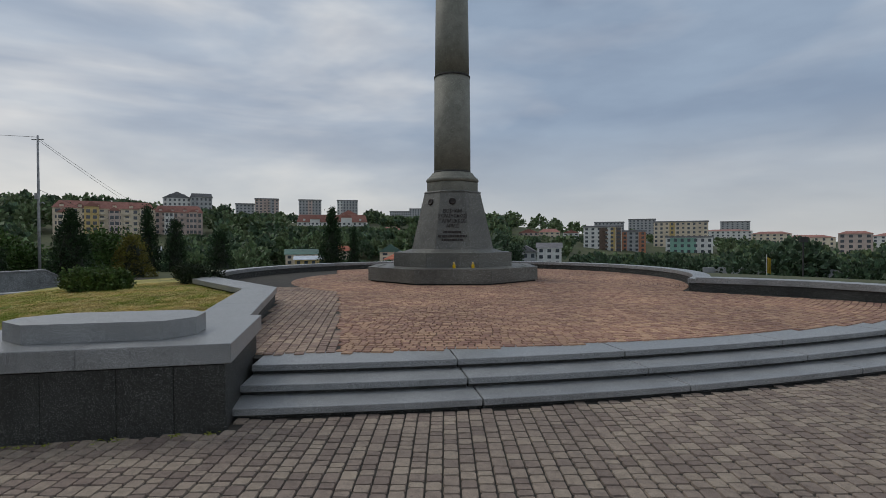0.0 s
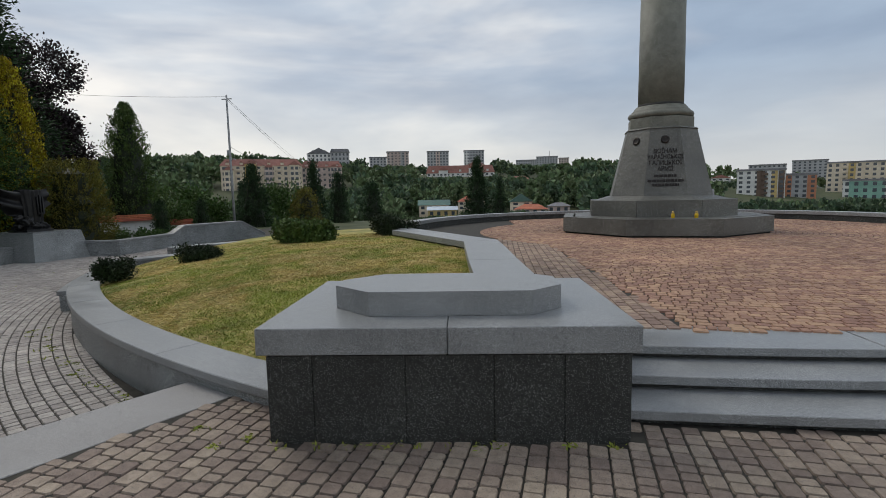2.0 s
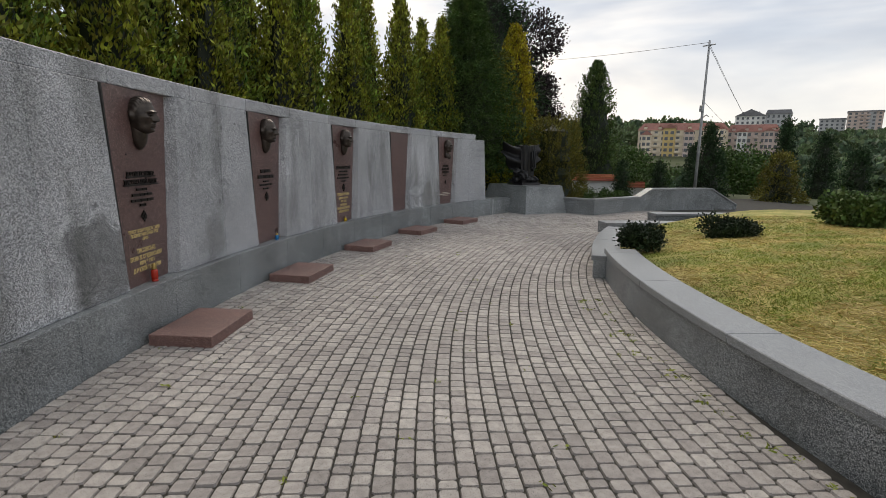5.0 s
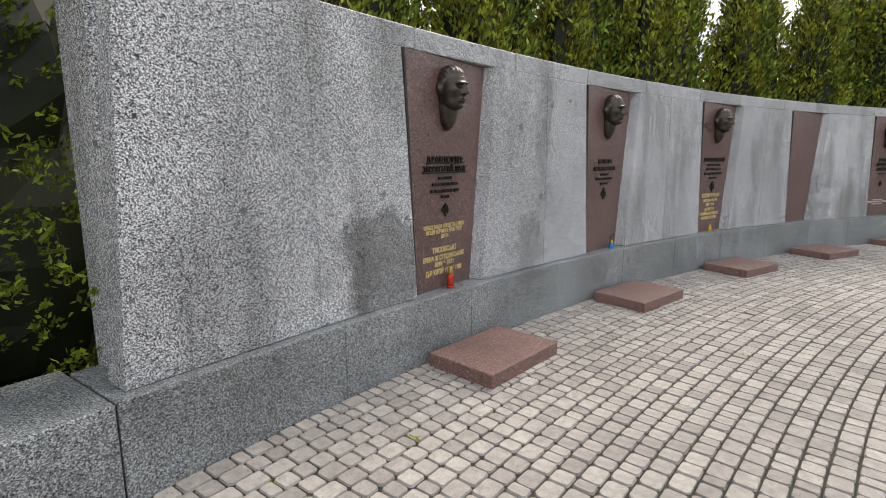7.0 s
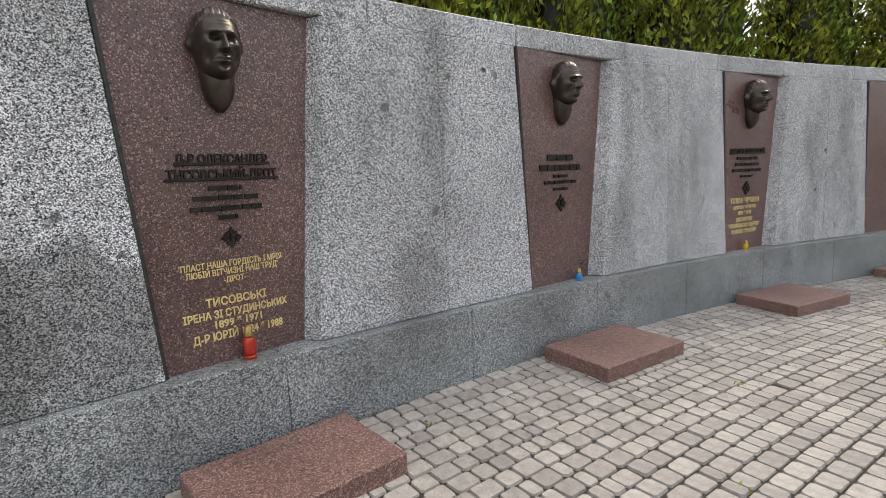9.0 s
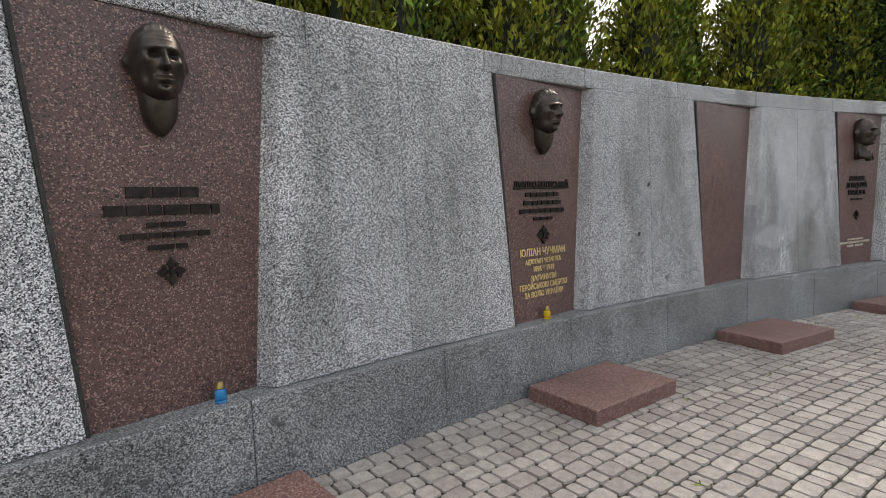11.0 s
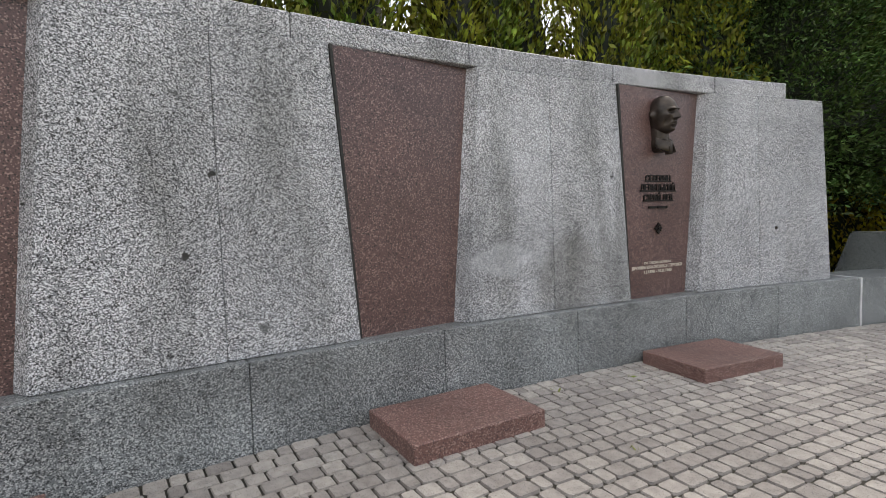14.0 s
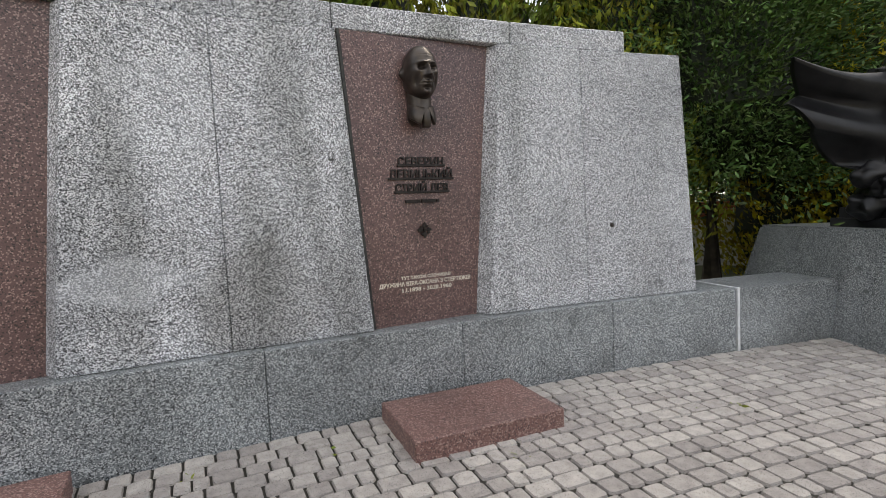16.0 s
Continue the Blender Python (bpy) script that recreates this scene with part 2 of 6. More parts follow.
def polar(c, r, a, z=0.0):
    return Vector((c[0] + r * math.cos(radians(a)), c[1] + r * math.sin(radians(a)), z))


def finish(bm, name, mat, smooth=False):
    bmesh.ops.recalc_face_normals(bm, faces=bm.faces)
    me = bpy.data.meshes.new(name)
    bm.to_mesh(me)
    bm.free()
    for m in mat if isinstance(mat, (list, tuple)) else (mat,):
        me.materials.append(m)
    if smooth:
        me.polygons.foreach_set("use_smooth", [True] * len(me.polygons))
    return me


def part(name, bm, mat, parent=None, label="", smooth=False):
    ob = new(name, finish(bm, name, mat, smooth))
    if parent is not None:
        ob.parent = parent
    if label:
        ob["label"] = label
    return ob


def thing(name, place, label, category, group="", kind="", turn=0.0):
    ob = new(name)
    ob.matrix_basis = pose(*place, 0, 0, turn)
    return tagged(ob, label, category, group, kind)


def soften(bm, width=0.008, segments=1):
    edges = [e for e in bm.edges if len(e.link_faces) == 2 and e.calc_face_angle(0) > 0.5]
    bmesh.ops.bevel(bm, geom=edges, offset=width, segments=segments, affect="EDGES", clamp_overlap=True)
    return bm


def box(x0, y0, z0, x1, y1, z1, bevel=0.008, bm=None):
    bm = bm or bmesh.new()
    r = bmesh.ops.create_cube(bm, size=1.0)
    for v in r["verts"]:
        v.co = Vector(((x0 + x1) / 2 + v.co.x * (x1 - x0), (y0 + y1) / 2 + v.co.y * (y1 - y0), (z0 + z1) / 2 + v.co.z * (z1 - z0)))
    if bevel:
        soften(bm, bevel)
    return bm


def prism(points, z0, z1, bevel=0.0, bm=None, taper=1.0):
    """An upright prism over a plan polygon; taper draws in its top about the middle."""
    bm = bm or bmesh.new()
    mid = sum((Vector(p[:2]) for p in points), Vector((0, 0))) / len(points)
    lo = [bm.verts.new((p[0], p[1], z0)) for p in points]
    hi = [bm.verts.new((*(mid + (Vector(p[:2]) - mid) * taper), z1)) for p in points]
    n = len(points)
    bm.faces.new(lo[::-1])
    bm.faces.new(hi)
    for i in range(n):
        bm.faces.new((lo[i], lo[(i + 1) % n], hi[(i + 1) % n], hi[i]))
    if bevel:
        soften(bm, bevel)
    return bm


def sector(c, r0, r1, a0, a1, z0, z1, steps=None, bevel=0.0, z1b=None):
    """A curved block between two radii and two angles; z1b is the top's height at its far end."""
    n = steps or max(1, int(abs(a1 - a0) * max(r0, r1) / 57.3 / 0.35))
    bm = bmesh.new()
    rows = []
    for i in range(n + 1):
        a = a0 + (a1 - a0) * i / n
        top = z1 if z1b is None else z1 + (z1b - z1) * i / n
        rows.append([bm.verts.new(polar(c, r, a, z)) for r, z in ((r0, z0), (r1, z0), (r1, top), (r0, top))])
    for p, q in zip(rows, rows[1:]):
        for k in range(4):
            bm.faces.new((p[k], p[(k + 1) % 4], q[(k + 1) % 4], q[k]))
    bm.faces.new(rows[0])
    bm.faces.new(rows[-1][::-1])
    if bevel:
        bmesh.ops.recalc_face_normals(bm, faces=bm.faces)
        soften(bm, bevel)
    return bm


def lathe(profile, sides=32, bm=None, at=(0, 0, 0), turn=0.0):
    """A turned body: rings of (radius, z), closed at both ends."""
    bm = bm or bmesh.new()
    rings = [[bm.verts.new((at[0] + r * math.cos(turn + 2 * math.pi * k / sides), at[1] + r * math.sin(turn + 2 * math.pi * k / sides), at[2] + z)) for k in range(sides)] for r, z in profile]
    for p, q in zip(rings, rings[1:]):
        for k in range(sides):
            bm.faces.new((p[k], p[(k + 1) % sides], q[(k + 1) % sides], q[k]))
    bm.faces.new(rings[0][::-1])
    bm.faces.new(rings[-1])
    return bm


def tube(bm, pts, radii, sides=8):
    """A round bar along points."""
    pts = [Vector(p) for p in pts]
    rings = []
    for i, p in enumerate(pts):
        d = (pts[min(i + 1, len(pts) - 1)] - pts[max(i - 1, 0)]).normalized()
        u = d.orthogonal().normalized()
        if rings and abs(d.z) > 0.2:
            u = Vector((1, 0, 0)).cross(d).normalized() if abs(d.x) < 0.9 else u
        v = d.cross(u)
        r = radii[i] if isinstance(radii, (list, tuple)) else radii
        rings.append([bm.verts.new(p + r * (math.cos(2 * math.pi * k / sides) * u + math.sin(2 * math.pi * k / sides) * v)) for k in range(sides)])
    for p, q in zip(rings, rings[1:]):
        for k in range(sides):
            bm.faces.new((p[k], p[(k + 1) % sides], q[(k + 1) % sides], q[k]))
    bm.faces.new(rings[0][::-1])
    bm.faces.new(rings[-1])
    return bm


def raw_mesh(name, verts, faces, mats, smooth=False):
    me = bpy.data.meshes.new(name)
    me.from_pydata(verts, [], faces)
    for m in mats if isinstance(mats, (list, tuple)) else (mats,):
        me.materials.append(m)
    if smooth:
        me.polygons.foreach_set("use_smooth", [True] * len(me.polygons))
    me.update()
    return me


# ---- the ground: one sheet from the terrace down the valley and up the far hill ----


def ground_height(x, y):
    """The lie of the land: level round the memorial, a drop into the valley, and a wooded hill beyond."""
    d = math.hypot(x + 4, y - 10)
    away = max(0.0, d - 34)
    if y < 4 and x > -26:
        away = max(0.0, d - 60)
    fall = -13 * min(1.0, away / 90) ** 1.1
    hill = 0.0
    if y > 0:
        bearing = math.degrees(math.atan2(-x, y))
        ridge = 35 * math.exp(-((bearing - 33.8) / 24) ** 2) + 19 * math.exp(-((bearing - 0.5) / 16) ** 2) + 12 * math.exp(-((bearing + 14) / 10) ** 2)
        k = max(0.0, min(1.0, (d - 120) / 430))
        hill = (8 + ridge) * k * k * (3 - 2 * k)
    return -0.06 + fall + hill + (0.6 * noise.noise((x * 0.02, y * 0.02, 0)) * min(1, away / 60))


def build_ground():
    rings = [0, 10, 20, 28, 34, 38, 44, 52, 64, 80, 100, 130, 165, 200, 240, 290, 340, 400, 470, 550, 640, 760, 1000, 1500, 2600]
    n = 96
    verts, faces = [], []
    for r in rings:
        for k in range(n):
            x, y = -4 + r * math.cos(2 * math.pi * k / n), 10 + r * math.sin(2 * math.pi * k / n)
            verts.append((x, y, ground_height(x, y)))
    for i in range(len(rings) - 1):
        for k in range(n):
            faces.append((i * n + k, i * n + (k + 1) % n, (i + 1) * n + (k + 1) % n, (i + 1) * n + k))
    return tagged(new("ground", raw_mesh("ground", verts, faces, earth, True)), "grassy earth falling away into the wooded valley", "ground", kind="structure")


earth = material("grassy_earth", ((0.045, 0.06, 0.02), (0.09, 0.10, 0.045)), 0.5, rough=0.95, bump=0.5, coarse=0.03, coarse_amount=0.4)
build_ground()

# ---- paved floors: beds with stone setts proud of them ----


def sett(verts, faces, corners, z, height=0.014, gap=0.0035, bev=0.0065):
    """One sett: a pillow top with worn round corners and sloping edges over its four plan corners."""
    c = sum(corners, Vector((0, 0))) / 4
    base = len(verts)
    lift = random.uniform(-0.003, 0.003)
    tilt = Vector((random.uniform(-0.03, 0.03), random.uniform(-0.03, 0.03)))
    ring = []
    for k in range(4):
        p, before, after = corners[k], corners[k - 1], corners[(k + 1) % 4]
        for other in (before, after):
            ring.append(p + (other - p).normalized() * random.uniform(0.008, 0.022))
    wear = [random.uniform(0, 0.002) for _ in ring]
    for inset, h in ((gap, -0.006), (gap + bev, height)):
        for p, w in zip(ring, wear):
            d = p - c
            q = p - d.normalized() * (inset * 1.2 + w)
            verts.append((q.x, q.y, z + h + lift + (q - c).dot(tilt)))
    for k in range(8):
        faces.append((base + k, base + (k + 1) % 8, base + 8 + (k + 1) % 8, base + 8 + k))
    faces.append(tuple(base + 8 + k for k in range(8)))


LENGTHS = (0.092, 0.12, 0.132, 0.155, 0.17)


def ring_setts(c, r0, r1, row, a0, a1, z, inside, detail=lambda p: True):
    """Setts in rows round c, between two radii and two angles, where inside(x, y) holds."""
    verts, faces = [], []
    r = r0
    while r + row <= r1 + 1e-6:
        a = a0 + random.uniform(0, 0.3)
        while a < a1:
            ln = math.degrees(random.choice(LENGTHS) / (r + row / 2))
            m = polar(c, r + row / 2, a + ln / 2)
            if inside(m.x, m.y):
                cs = [polar(c, rr, aa).to_2d() for rr, aa in ((r, a), (r + row, a), (r + row, a + ln), (r, a + ln))]
                sett(verts, faces, cs, z)
            a += ln
        r += row
    return verts, faces


def line_setts(x0, x1, y0, y1, row, z, inside, turn):
    """Setts in straight rows, turned about the first corner."""
    verts, faces = [], []
    ct, st = math.cos(radians(turn)), math.sin(radians(turn))
    u, v = Vector((ct, st)), Vector((-st, ct))
    o = Vector((x0, y0))
    for i in range(int((x1 - x0) / row)):
        s = random.uniform(0, 0.15)
        while s < y1 - y0:
            ln = random.choice(LENGTHS)
            m = o + u * (i + 0.5) * row + v * (s + ln / 2)
            if inside(m.x, m.y):
                cs = [o + u * ((i + p) * row) + v * (s + q * ln) for p, q in ((0, 0), (1, 0), (1, 1), (0, 1))]
                sett(verts, faces, cs, z)
            s += ln
    return verts, faces


def near_pieces(parent, name, c, r0, row, rows, a0, a1, z, mat, shapes):
    """The setts that the walk passes nearest, one object each, on a few shared meshes."""
    count = 0
    for i in range(rows):
        a = a0
        while a < a1 and count < 300:
            k = random.randrange(len(shapes))
            ln = math.degrees(LENGTHS[k] / (r0 + (i + 0.5) * row))
            if a + ln > a1:
                k = 0
                ln = math.degrees(LENGTHS[0] / (r0 + (i + 0.5) * row))
            p = polar(c, r0 + (i + 0.5) * row, a + ln / 2, z + random.uniform(-0.002, 0.002))
            ob = new(name, shapes[k])
            ob.matrix_basis = Matrix.Translation(p) @ pose(0, 0, 0, random.uniform(-0.6, 0.6), random.uniform(-0.6, 0.6), a + ln / 2)
            ob.parent = parent
            a += ln
            count += 1


def plan_dist(c, x, y):
    return math.hypot(x - c[0], y - c[1])


def plan_angle(c, x, y):
    return math.degrees(math.atan2(y - c[1], x - c[0])) % 360

# ---- the curved walk, the plaza and the terrace floor ----


walk_bed = part("walk_floor", sector(CENTRE, 16.4, 25.2, 150, 239.25, -0.3, 0.0), paver_bed)
tagged(walk_bed, "curved walk of small grey concrete setts in rows", "pavement", kind="structure")
plaza_bed = part("plaza_floor", prism([polar(CENTRE, 12, 243.55)[:2], polar(CENTRE, 31, 243.55)[:2], (-9, -16), (24, -16), (24, 9), (11.4, 9.0), (3.2, 9.0), (-2.5, 9.0)], 0.0, PLAZA), paver_bed)
tagged(plaza_bed, "plaza of worn brownish concrete setts", "pavement", kind="structure")
terrace_pts = [polar(COLUMN, 8.5, a)[:2] for a in range(-39, 206, 6)] + [(-4.7, 14.2), (-3.7, 12.7), (-2.6, 6.9)] + [polar(STAIR, 31.3, a)[:2] for a in range(271, 295, 3)] + [(11.2, 11.0)]
terrace_bed = part("terrace_floor", prism(terrace_pts, 0.0, TERRACE - 0.004), paver_bed)
tagged(terrace_bed, "round terrace of reddish concrete setts about the column", "pavement", kind="structure")

SETT = 0.132


def kerb_line(a):
    """The middle line of the lawn's kerb, by the angle round its centre."""
    return 20.17 - 0.30 * ((249.6 - a) / 24) ** 2 if a > 226.5 else 20.10 - 0.05 * (226.6 - a)


def walk_inside(x, y):
    a = plan_angle(KERB, x, y)
    return plan_dist(KERB, x, y) > kerb_line(a) + 0.17 or a < 214.2


def stair_line(x, y):
    return plan_dist(STAIR, x, y)


def plaza_inside(x, y):
    if plan_angle(CENTRE, x, y) < 243.72:
        return False
    if stair_line(x, y) < 32.5 and x > -2.0:
        return False
    fy = -(x + 4.46) * 0.1357 + (y - 4.85) * 0.9907
    if fy > 0.02 and x < -1.85:
        return plan_dist(KERB, x, y) > 20.37 and x < -4.4 and y < 6
    return True


v, f = ring_setts(CENTRE, 17.825, 23.38, SETT, 178, 239.3, 0.0, lambda x, y: walk_inside(x, y) and not (17.825 + 25 * SETT < plan_dist(CENTRE, x, y) < 17.825 + 31 * SETT and 222 < plan_angle(CENTRE, x, y) < 238.05))
walk_setts = new("setts", raw_mesh("walk_setts", v, f, paver_grey))
walk_setts.parent = walk_bed
tagged(walk_setts, "small grey concrete setts", kind="stuff")
v, f = line_setts(-12, 12, -4.5, 8.5, SETT, PLAZA, plaza_inside, -4)
plaza_setts = new("setts", raw_mesh("plaza_setts", v, f, paver_plaza))
plaza_setts.parent = plaza_bed
tagged(plaza_setts, "brownish concrete setts", kind="stuff")


def arm_line(y):
    """The middle line of the parapet beside the lawn."""
    return -2.75 - (y - 7.0) * 0.17 if y < 12.7 else -3.72 - (y - 12.7) * 0.75


def terrace_inside(x, y):
    if stair_line(x, y) > 31.1 or plan_dist(COLUMN, x, y) < 2.9:
        return False
    if plan_dist(COLUMN, x, y) < 8.2:
        return True
    return y < 15.5 and arm_line(y) + 0.4 < x < 7.6 + (14.4 - y) * 0.95 and x < 11.2


v, f = ring_setts(COLUMN, 2.7, 15.0, SETT, 0, 360, TERRACE, lambda x, y: terrace_inside(x, y) and not (x < -1.05 - (y - 6.9) * 0.14 and plan_dist(COLUMN, x, y) > 6.0))
o = new("setts", raw_mesh("terrace_setts", v, f, paver_red))
o.parent = terrace_bed
tagged(o, "reddish concrete setts", kind="stuff")
v, f = line_setts(-6, 0.5, 5, 16.5, SETT, TERRACE, lambda x, y: terrace_inside(x, y) and x < -1.05 - (y - 6.9) * 0.14 and plan_dist(COLUMN, x, y) > 6.0, 4)
o = new("setts", raw_mesh("terrace_grey_setts", v, f, paver_brown))
o.parent = terrace_bed
tagged(o, "greyish brown concrete setts", kind="stuff")

# ---- curved stairs up to the terrace ----
stairs = thing("stairs", (0, 0, 0), "three wide curved steps of polished grey granite", "stairs", kind="structure")
for r, z0, z1, depth in ((32.48, PLAZA, 0.47, 0.75), (32.06, 0.45, 0.59, 0.75), (31.62, 0.57, TERRACE, 0.72)):
    a = 270.7
    while a < 294.5:
        span = 4.5 + random.uniform(-0.4, 0.4)
        # Riser in near-black granite: shade under the tread's overhang is painted by its colour.
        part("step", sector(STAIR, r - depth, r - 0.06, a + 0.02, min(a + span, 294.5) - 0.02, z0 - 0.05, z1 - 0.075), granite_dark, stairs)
        part("tread", sector(STAIR, r - depth, r, a + 0.015, min(a + span, 294.5) - 0.015, z1 - 0.075, z1, bevel=0.006), granite_top, stairs)
        a += span

# ---- steps from the plaza down to the walk ----
low_stairs = thing("low_steps", (0, 0, 0), "three long shallow steps of light flamed granite", "stairs", kind="structure")
for a0, a1, z in ((241.4, 243.62, PLAZA + 0.005), (240.4, 241.4, 0.205), (239.25, 240.4, 0.06)):
    for r0, r1 in ((17.4, 19.2), (19.2, 21.2), (21.2, 23.2), (23.2, 25.2)):
        off = 0.35 * (z - 0.2)
        part("tread", sector(CENTRE, r0 + off + 0.002, r1 + off - 0.002, a0, a1, z - 0.17, z, bevel=0.006), granite_light, low_stairs)

# ---- granite block with a stone lying on it, at the foot of the stairs ----
BLOCK = pose(-4.46, 4.85, PLAZA, 0, 0, 7.8)
block = tagged(new("granite_pedestal"), "low dark granite block with a polished grey cap", "pedestal")
block.matrix_basis = BLOCK
part("body", box(0.03, 0.04, -0.02, 2.59, 1.9, 0.66, 0.01), granite_dark, block, "weathered dark granite facing")
for x0, x1 in ((0.03, 0.36), (0.36, 1.02), (1.02, 1.64), (1.64, 2.13), (2.13, 2.59)):
    part("facing_slab", box(x0 + 0.003, 0.028, -0.02, x1 - 0.003, 0.06, 0.65, 0.004), granite_dark, block)
for x0, x1 in ((-0.03, 1.32), (1.32, 2.65)):
    part("cap_slab", box(x0 + 0.002, 0.0, 0.66, x1 - 0.002, 1.94, 0.853, 0.006), granite_top, block, "polished grey granite cap")
stone = tagged(new("lying_stone"), "flat grey granite slab with clipped corners lying on the block", "stone slab")
stone.matrix_basis = BLOCK @ pose(0.40, 0.33, 0.855)
part("slab", prism([(0.0, 0.3), (0.32, 0), (1.55, 0), (1.80, 0.24), (1.80, 0.62), (1.55, 0.86), (0.32, 0.86), (0.0, 0.56)], 0, 0.185, 0.008), granite_top, stone)

# ---- the lawn, its kerb and the terrace parapet ----


def coped_wall(name, points, z0, z1, width, cope, label, over=0.04, face=None, piece=1.6):
    """A low wall along plan points with a coping of separate stones."""
    th = thing(name, (0, 0, 0), label, "low wall", kind="structure")
    pts = [Vector(p[:2]) for p in points]

    tops = z1 if isinstance(z1, list) else [z1] * len(pts)

    def strip(a, b, half, lo, hi, bevel):
        seg = pts[a:b + 1]
        left, right = [], []
        for i in range(a, b + 1):
            d = (pts[min(i + 1, len(pts) - 1)] - pts[max(i - 1, 0)]).normalized()
            nrm = Vector((-d.y, d.x))
            left.append(pts[i] + nrm * half)
            right.append(pts[i] - nrm * half)
        bm = bmesh.new()
        q = [[bm.verts.new((p.x, p.y, z)) for z in (lo(i), hi(i))] for i, p in zip(range(a, b + 1), left)]
        w = [[bm.verts.new((p.x, p.y, z)) for z in (lo(i), hi(i))] for i, p in zip(range(a, b + 1), right)]
        for i in range(len(seg) - 1):
            bm.faces.new((q[i][0], q[i + 1][0], q[i + 1][1], q[i][1]))
            bm.faces.new((w[i][0], w[i][1], w[i + 1][1], w[i + 1][0]))
            bm.faces.new((q[i][1], q[i + 1][1], w[i + 1][1], w[i][1]))
            bm.faces.new((q[i][0], w[i][0], w[i + 1][0], q[i + 1][0]))
        bm.faces.new((q[0][0], q[0][1], w[0][1], w[0][0]))
        bm.faces.new((q[-1][0], w[-1][0], w[-1][1], q[-1][1]))
        bmesh.ops.recalc_face_normals(bm, faces=bm.faces)
        return soften(bm, bevel) if bevel else bm

    part("body", strip(0, len(pts) - 1, width / 2, lambda i: z0, lambda i: tops[i] - cope, 0), face or granite_dark, th)
    start, run = 0, 0.0
    for i in range(1, len(pts)):
        run += (pts[i] - pts[i - 1]).length
        if run > piece or i == len(pts) - 1:
            part("coping_stone", strip(start, i, width / 2 + over, lambda j: tops[j] - cope, lambda j: tops[j], 0.008), granite_top, th)
            start, run = i, 0.0
    return th


kerb_arc = [polar(KERB, 20.17 - 0.30 * ((249.6 - a) / 24) ** 2, a) for a in np.arange(249.6, 226.4, -0.55)]
coped_wall("lawn_kerb", kerb_arc, -0.05, 0.53, 0.42, 0.085, "curved low kerb of grey granite round the lawn", piece=1.9, face=granite_plinth)
kerb_arc_b = [polar(KERB, 20.10 - 0.05 * (226.6 - a), a) for a in np.arange(226.6, 214, -0.55)]
coped_wall("lawn_kerb_end", kerb_arc_b, -0.05, 0.40, 0.42, 0.085, "lower end of the lawn's curved granite kerb", piece=1.9, face=granite_plinth)

left_arm = [(-2.66, 6.5), (-2.9, 7.9), (-3.2, 9.6), (-3.48, 11.3), (-3.72, 12.7), (-4.75, 14.1), (-6.35, 16.25)]
coped_wall("terrace_parapet_arm", left_arm, 0.3, 1.066, 0.70, 0.14, "straight granite parapet along the terrace beside the lawn", piece=2.4)
ring = [polar(COLUMN, 8.6, a) for a in np.arange(204, -41, -2.0)]
coped_wall("terrace_parapet", ring, -0.2, 1.07, 0.42, 0.14, "round granite parapet with a coping about the terrace", piece=1.7)
right_arm = [(8.1, 14.4), (9.1, 13.7), (10.2, 12.7), (11.0, 11.3), (11.5, 9.9), (11.6, 8.6)]
coped_wall("terrace_parapet_side", right_arm, 0.0, 1.12, 0.5, 0.16, "straight granite parapet at the head of the stairs", piece=2.0)

lawn_mat = material("mown_lawn", ((0.155, 0.205, 0.034), (0.315, 0.295, 0.070), (0.56, 0.43, 0.155)), 1.7, rough=0.95, bump=0.5, coarse=0.5, coarse_amount=0.25, fine=(130, (0.10, 0.13, 0.025), (0.46, 0.36, 0.15), 0.2), bump_scale=60)


def lawn_height(x, y):
    r = kerb_line(plan_angle(KERB, x, y)) - plan_dist(KERB, x, y)
    rise = min(1.0, max(0.0, r) / 4.5)
    h = 0.46 + 0.42 * rise * (2 - rise)
    h -= 0.28 * max(0.0, min(1.0, (-x - 6.5) / 6))
    return h + 0.02 * noise.noise((x * 1.2, y * 1.2, 3))


def lawn_inside(x, y):
    if plan_dist(KERB, x, y) > kerb_line(plan_angle(KERB, x, y)) - 0.27 or y < 4.9:
        return False
    if plan_dist(COLUMN, x, y) < 8.85 or (y < 16.2 and x > arm_line(y) - 0.4):
        return False
    if y < 6.6 and x > -4.3:
        return False
    return x > -13.6 and y < 21


def build_lawn():
    verts, faces, index = [], [], {}
    step = 0.2

    def vert(i, j):
        if (i, j) not in index:
            x, y = -14 + i * step, 4.6 + j * step
            index[i, j] = len(verts)
            verts.append((x, y, lawn_height(x, y)))
        return index[i, j]

    for i in range(64):
        for j in range(84):
            x, y = -14 + (i + 0.5) * step, 4.6 + (j + 0.5) * step
            if any(lawn_inside(x + a, y + b) for a in (-0.25, 0.25) for b in (-0.25, 0.25)):
                faces.append((vert(i, j), vert(i + 1, j), vert(i + 1, j + 1), vert(i, j + 1)))
    return tagged(new("lawn", raw_mesh("lawn", verts, faces, lawn_mat, True)), "mounded lawn of mown, partly dried yellow-green grass", "lawn", kind="structure")


lawn = build_lawn()

# ---- the column ----
column = thing("memorial_column", (*COLUMN, TERRACE), "tall grey-green stone column on an eight-sided stepped pedestal", "column")
column.matrix_basis = pose(*COLUMN, TERRACE) @ Matrix.Scale(1.07, 4)
E8 = math.pi / 8 - radians(4.7)


def octagon(r, turn=E8):
    return [(r * math.cos(turn + k * math.pi / 4), r * math.sin(turn + k * math.pi / 4)) for k in range(8)]


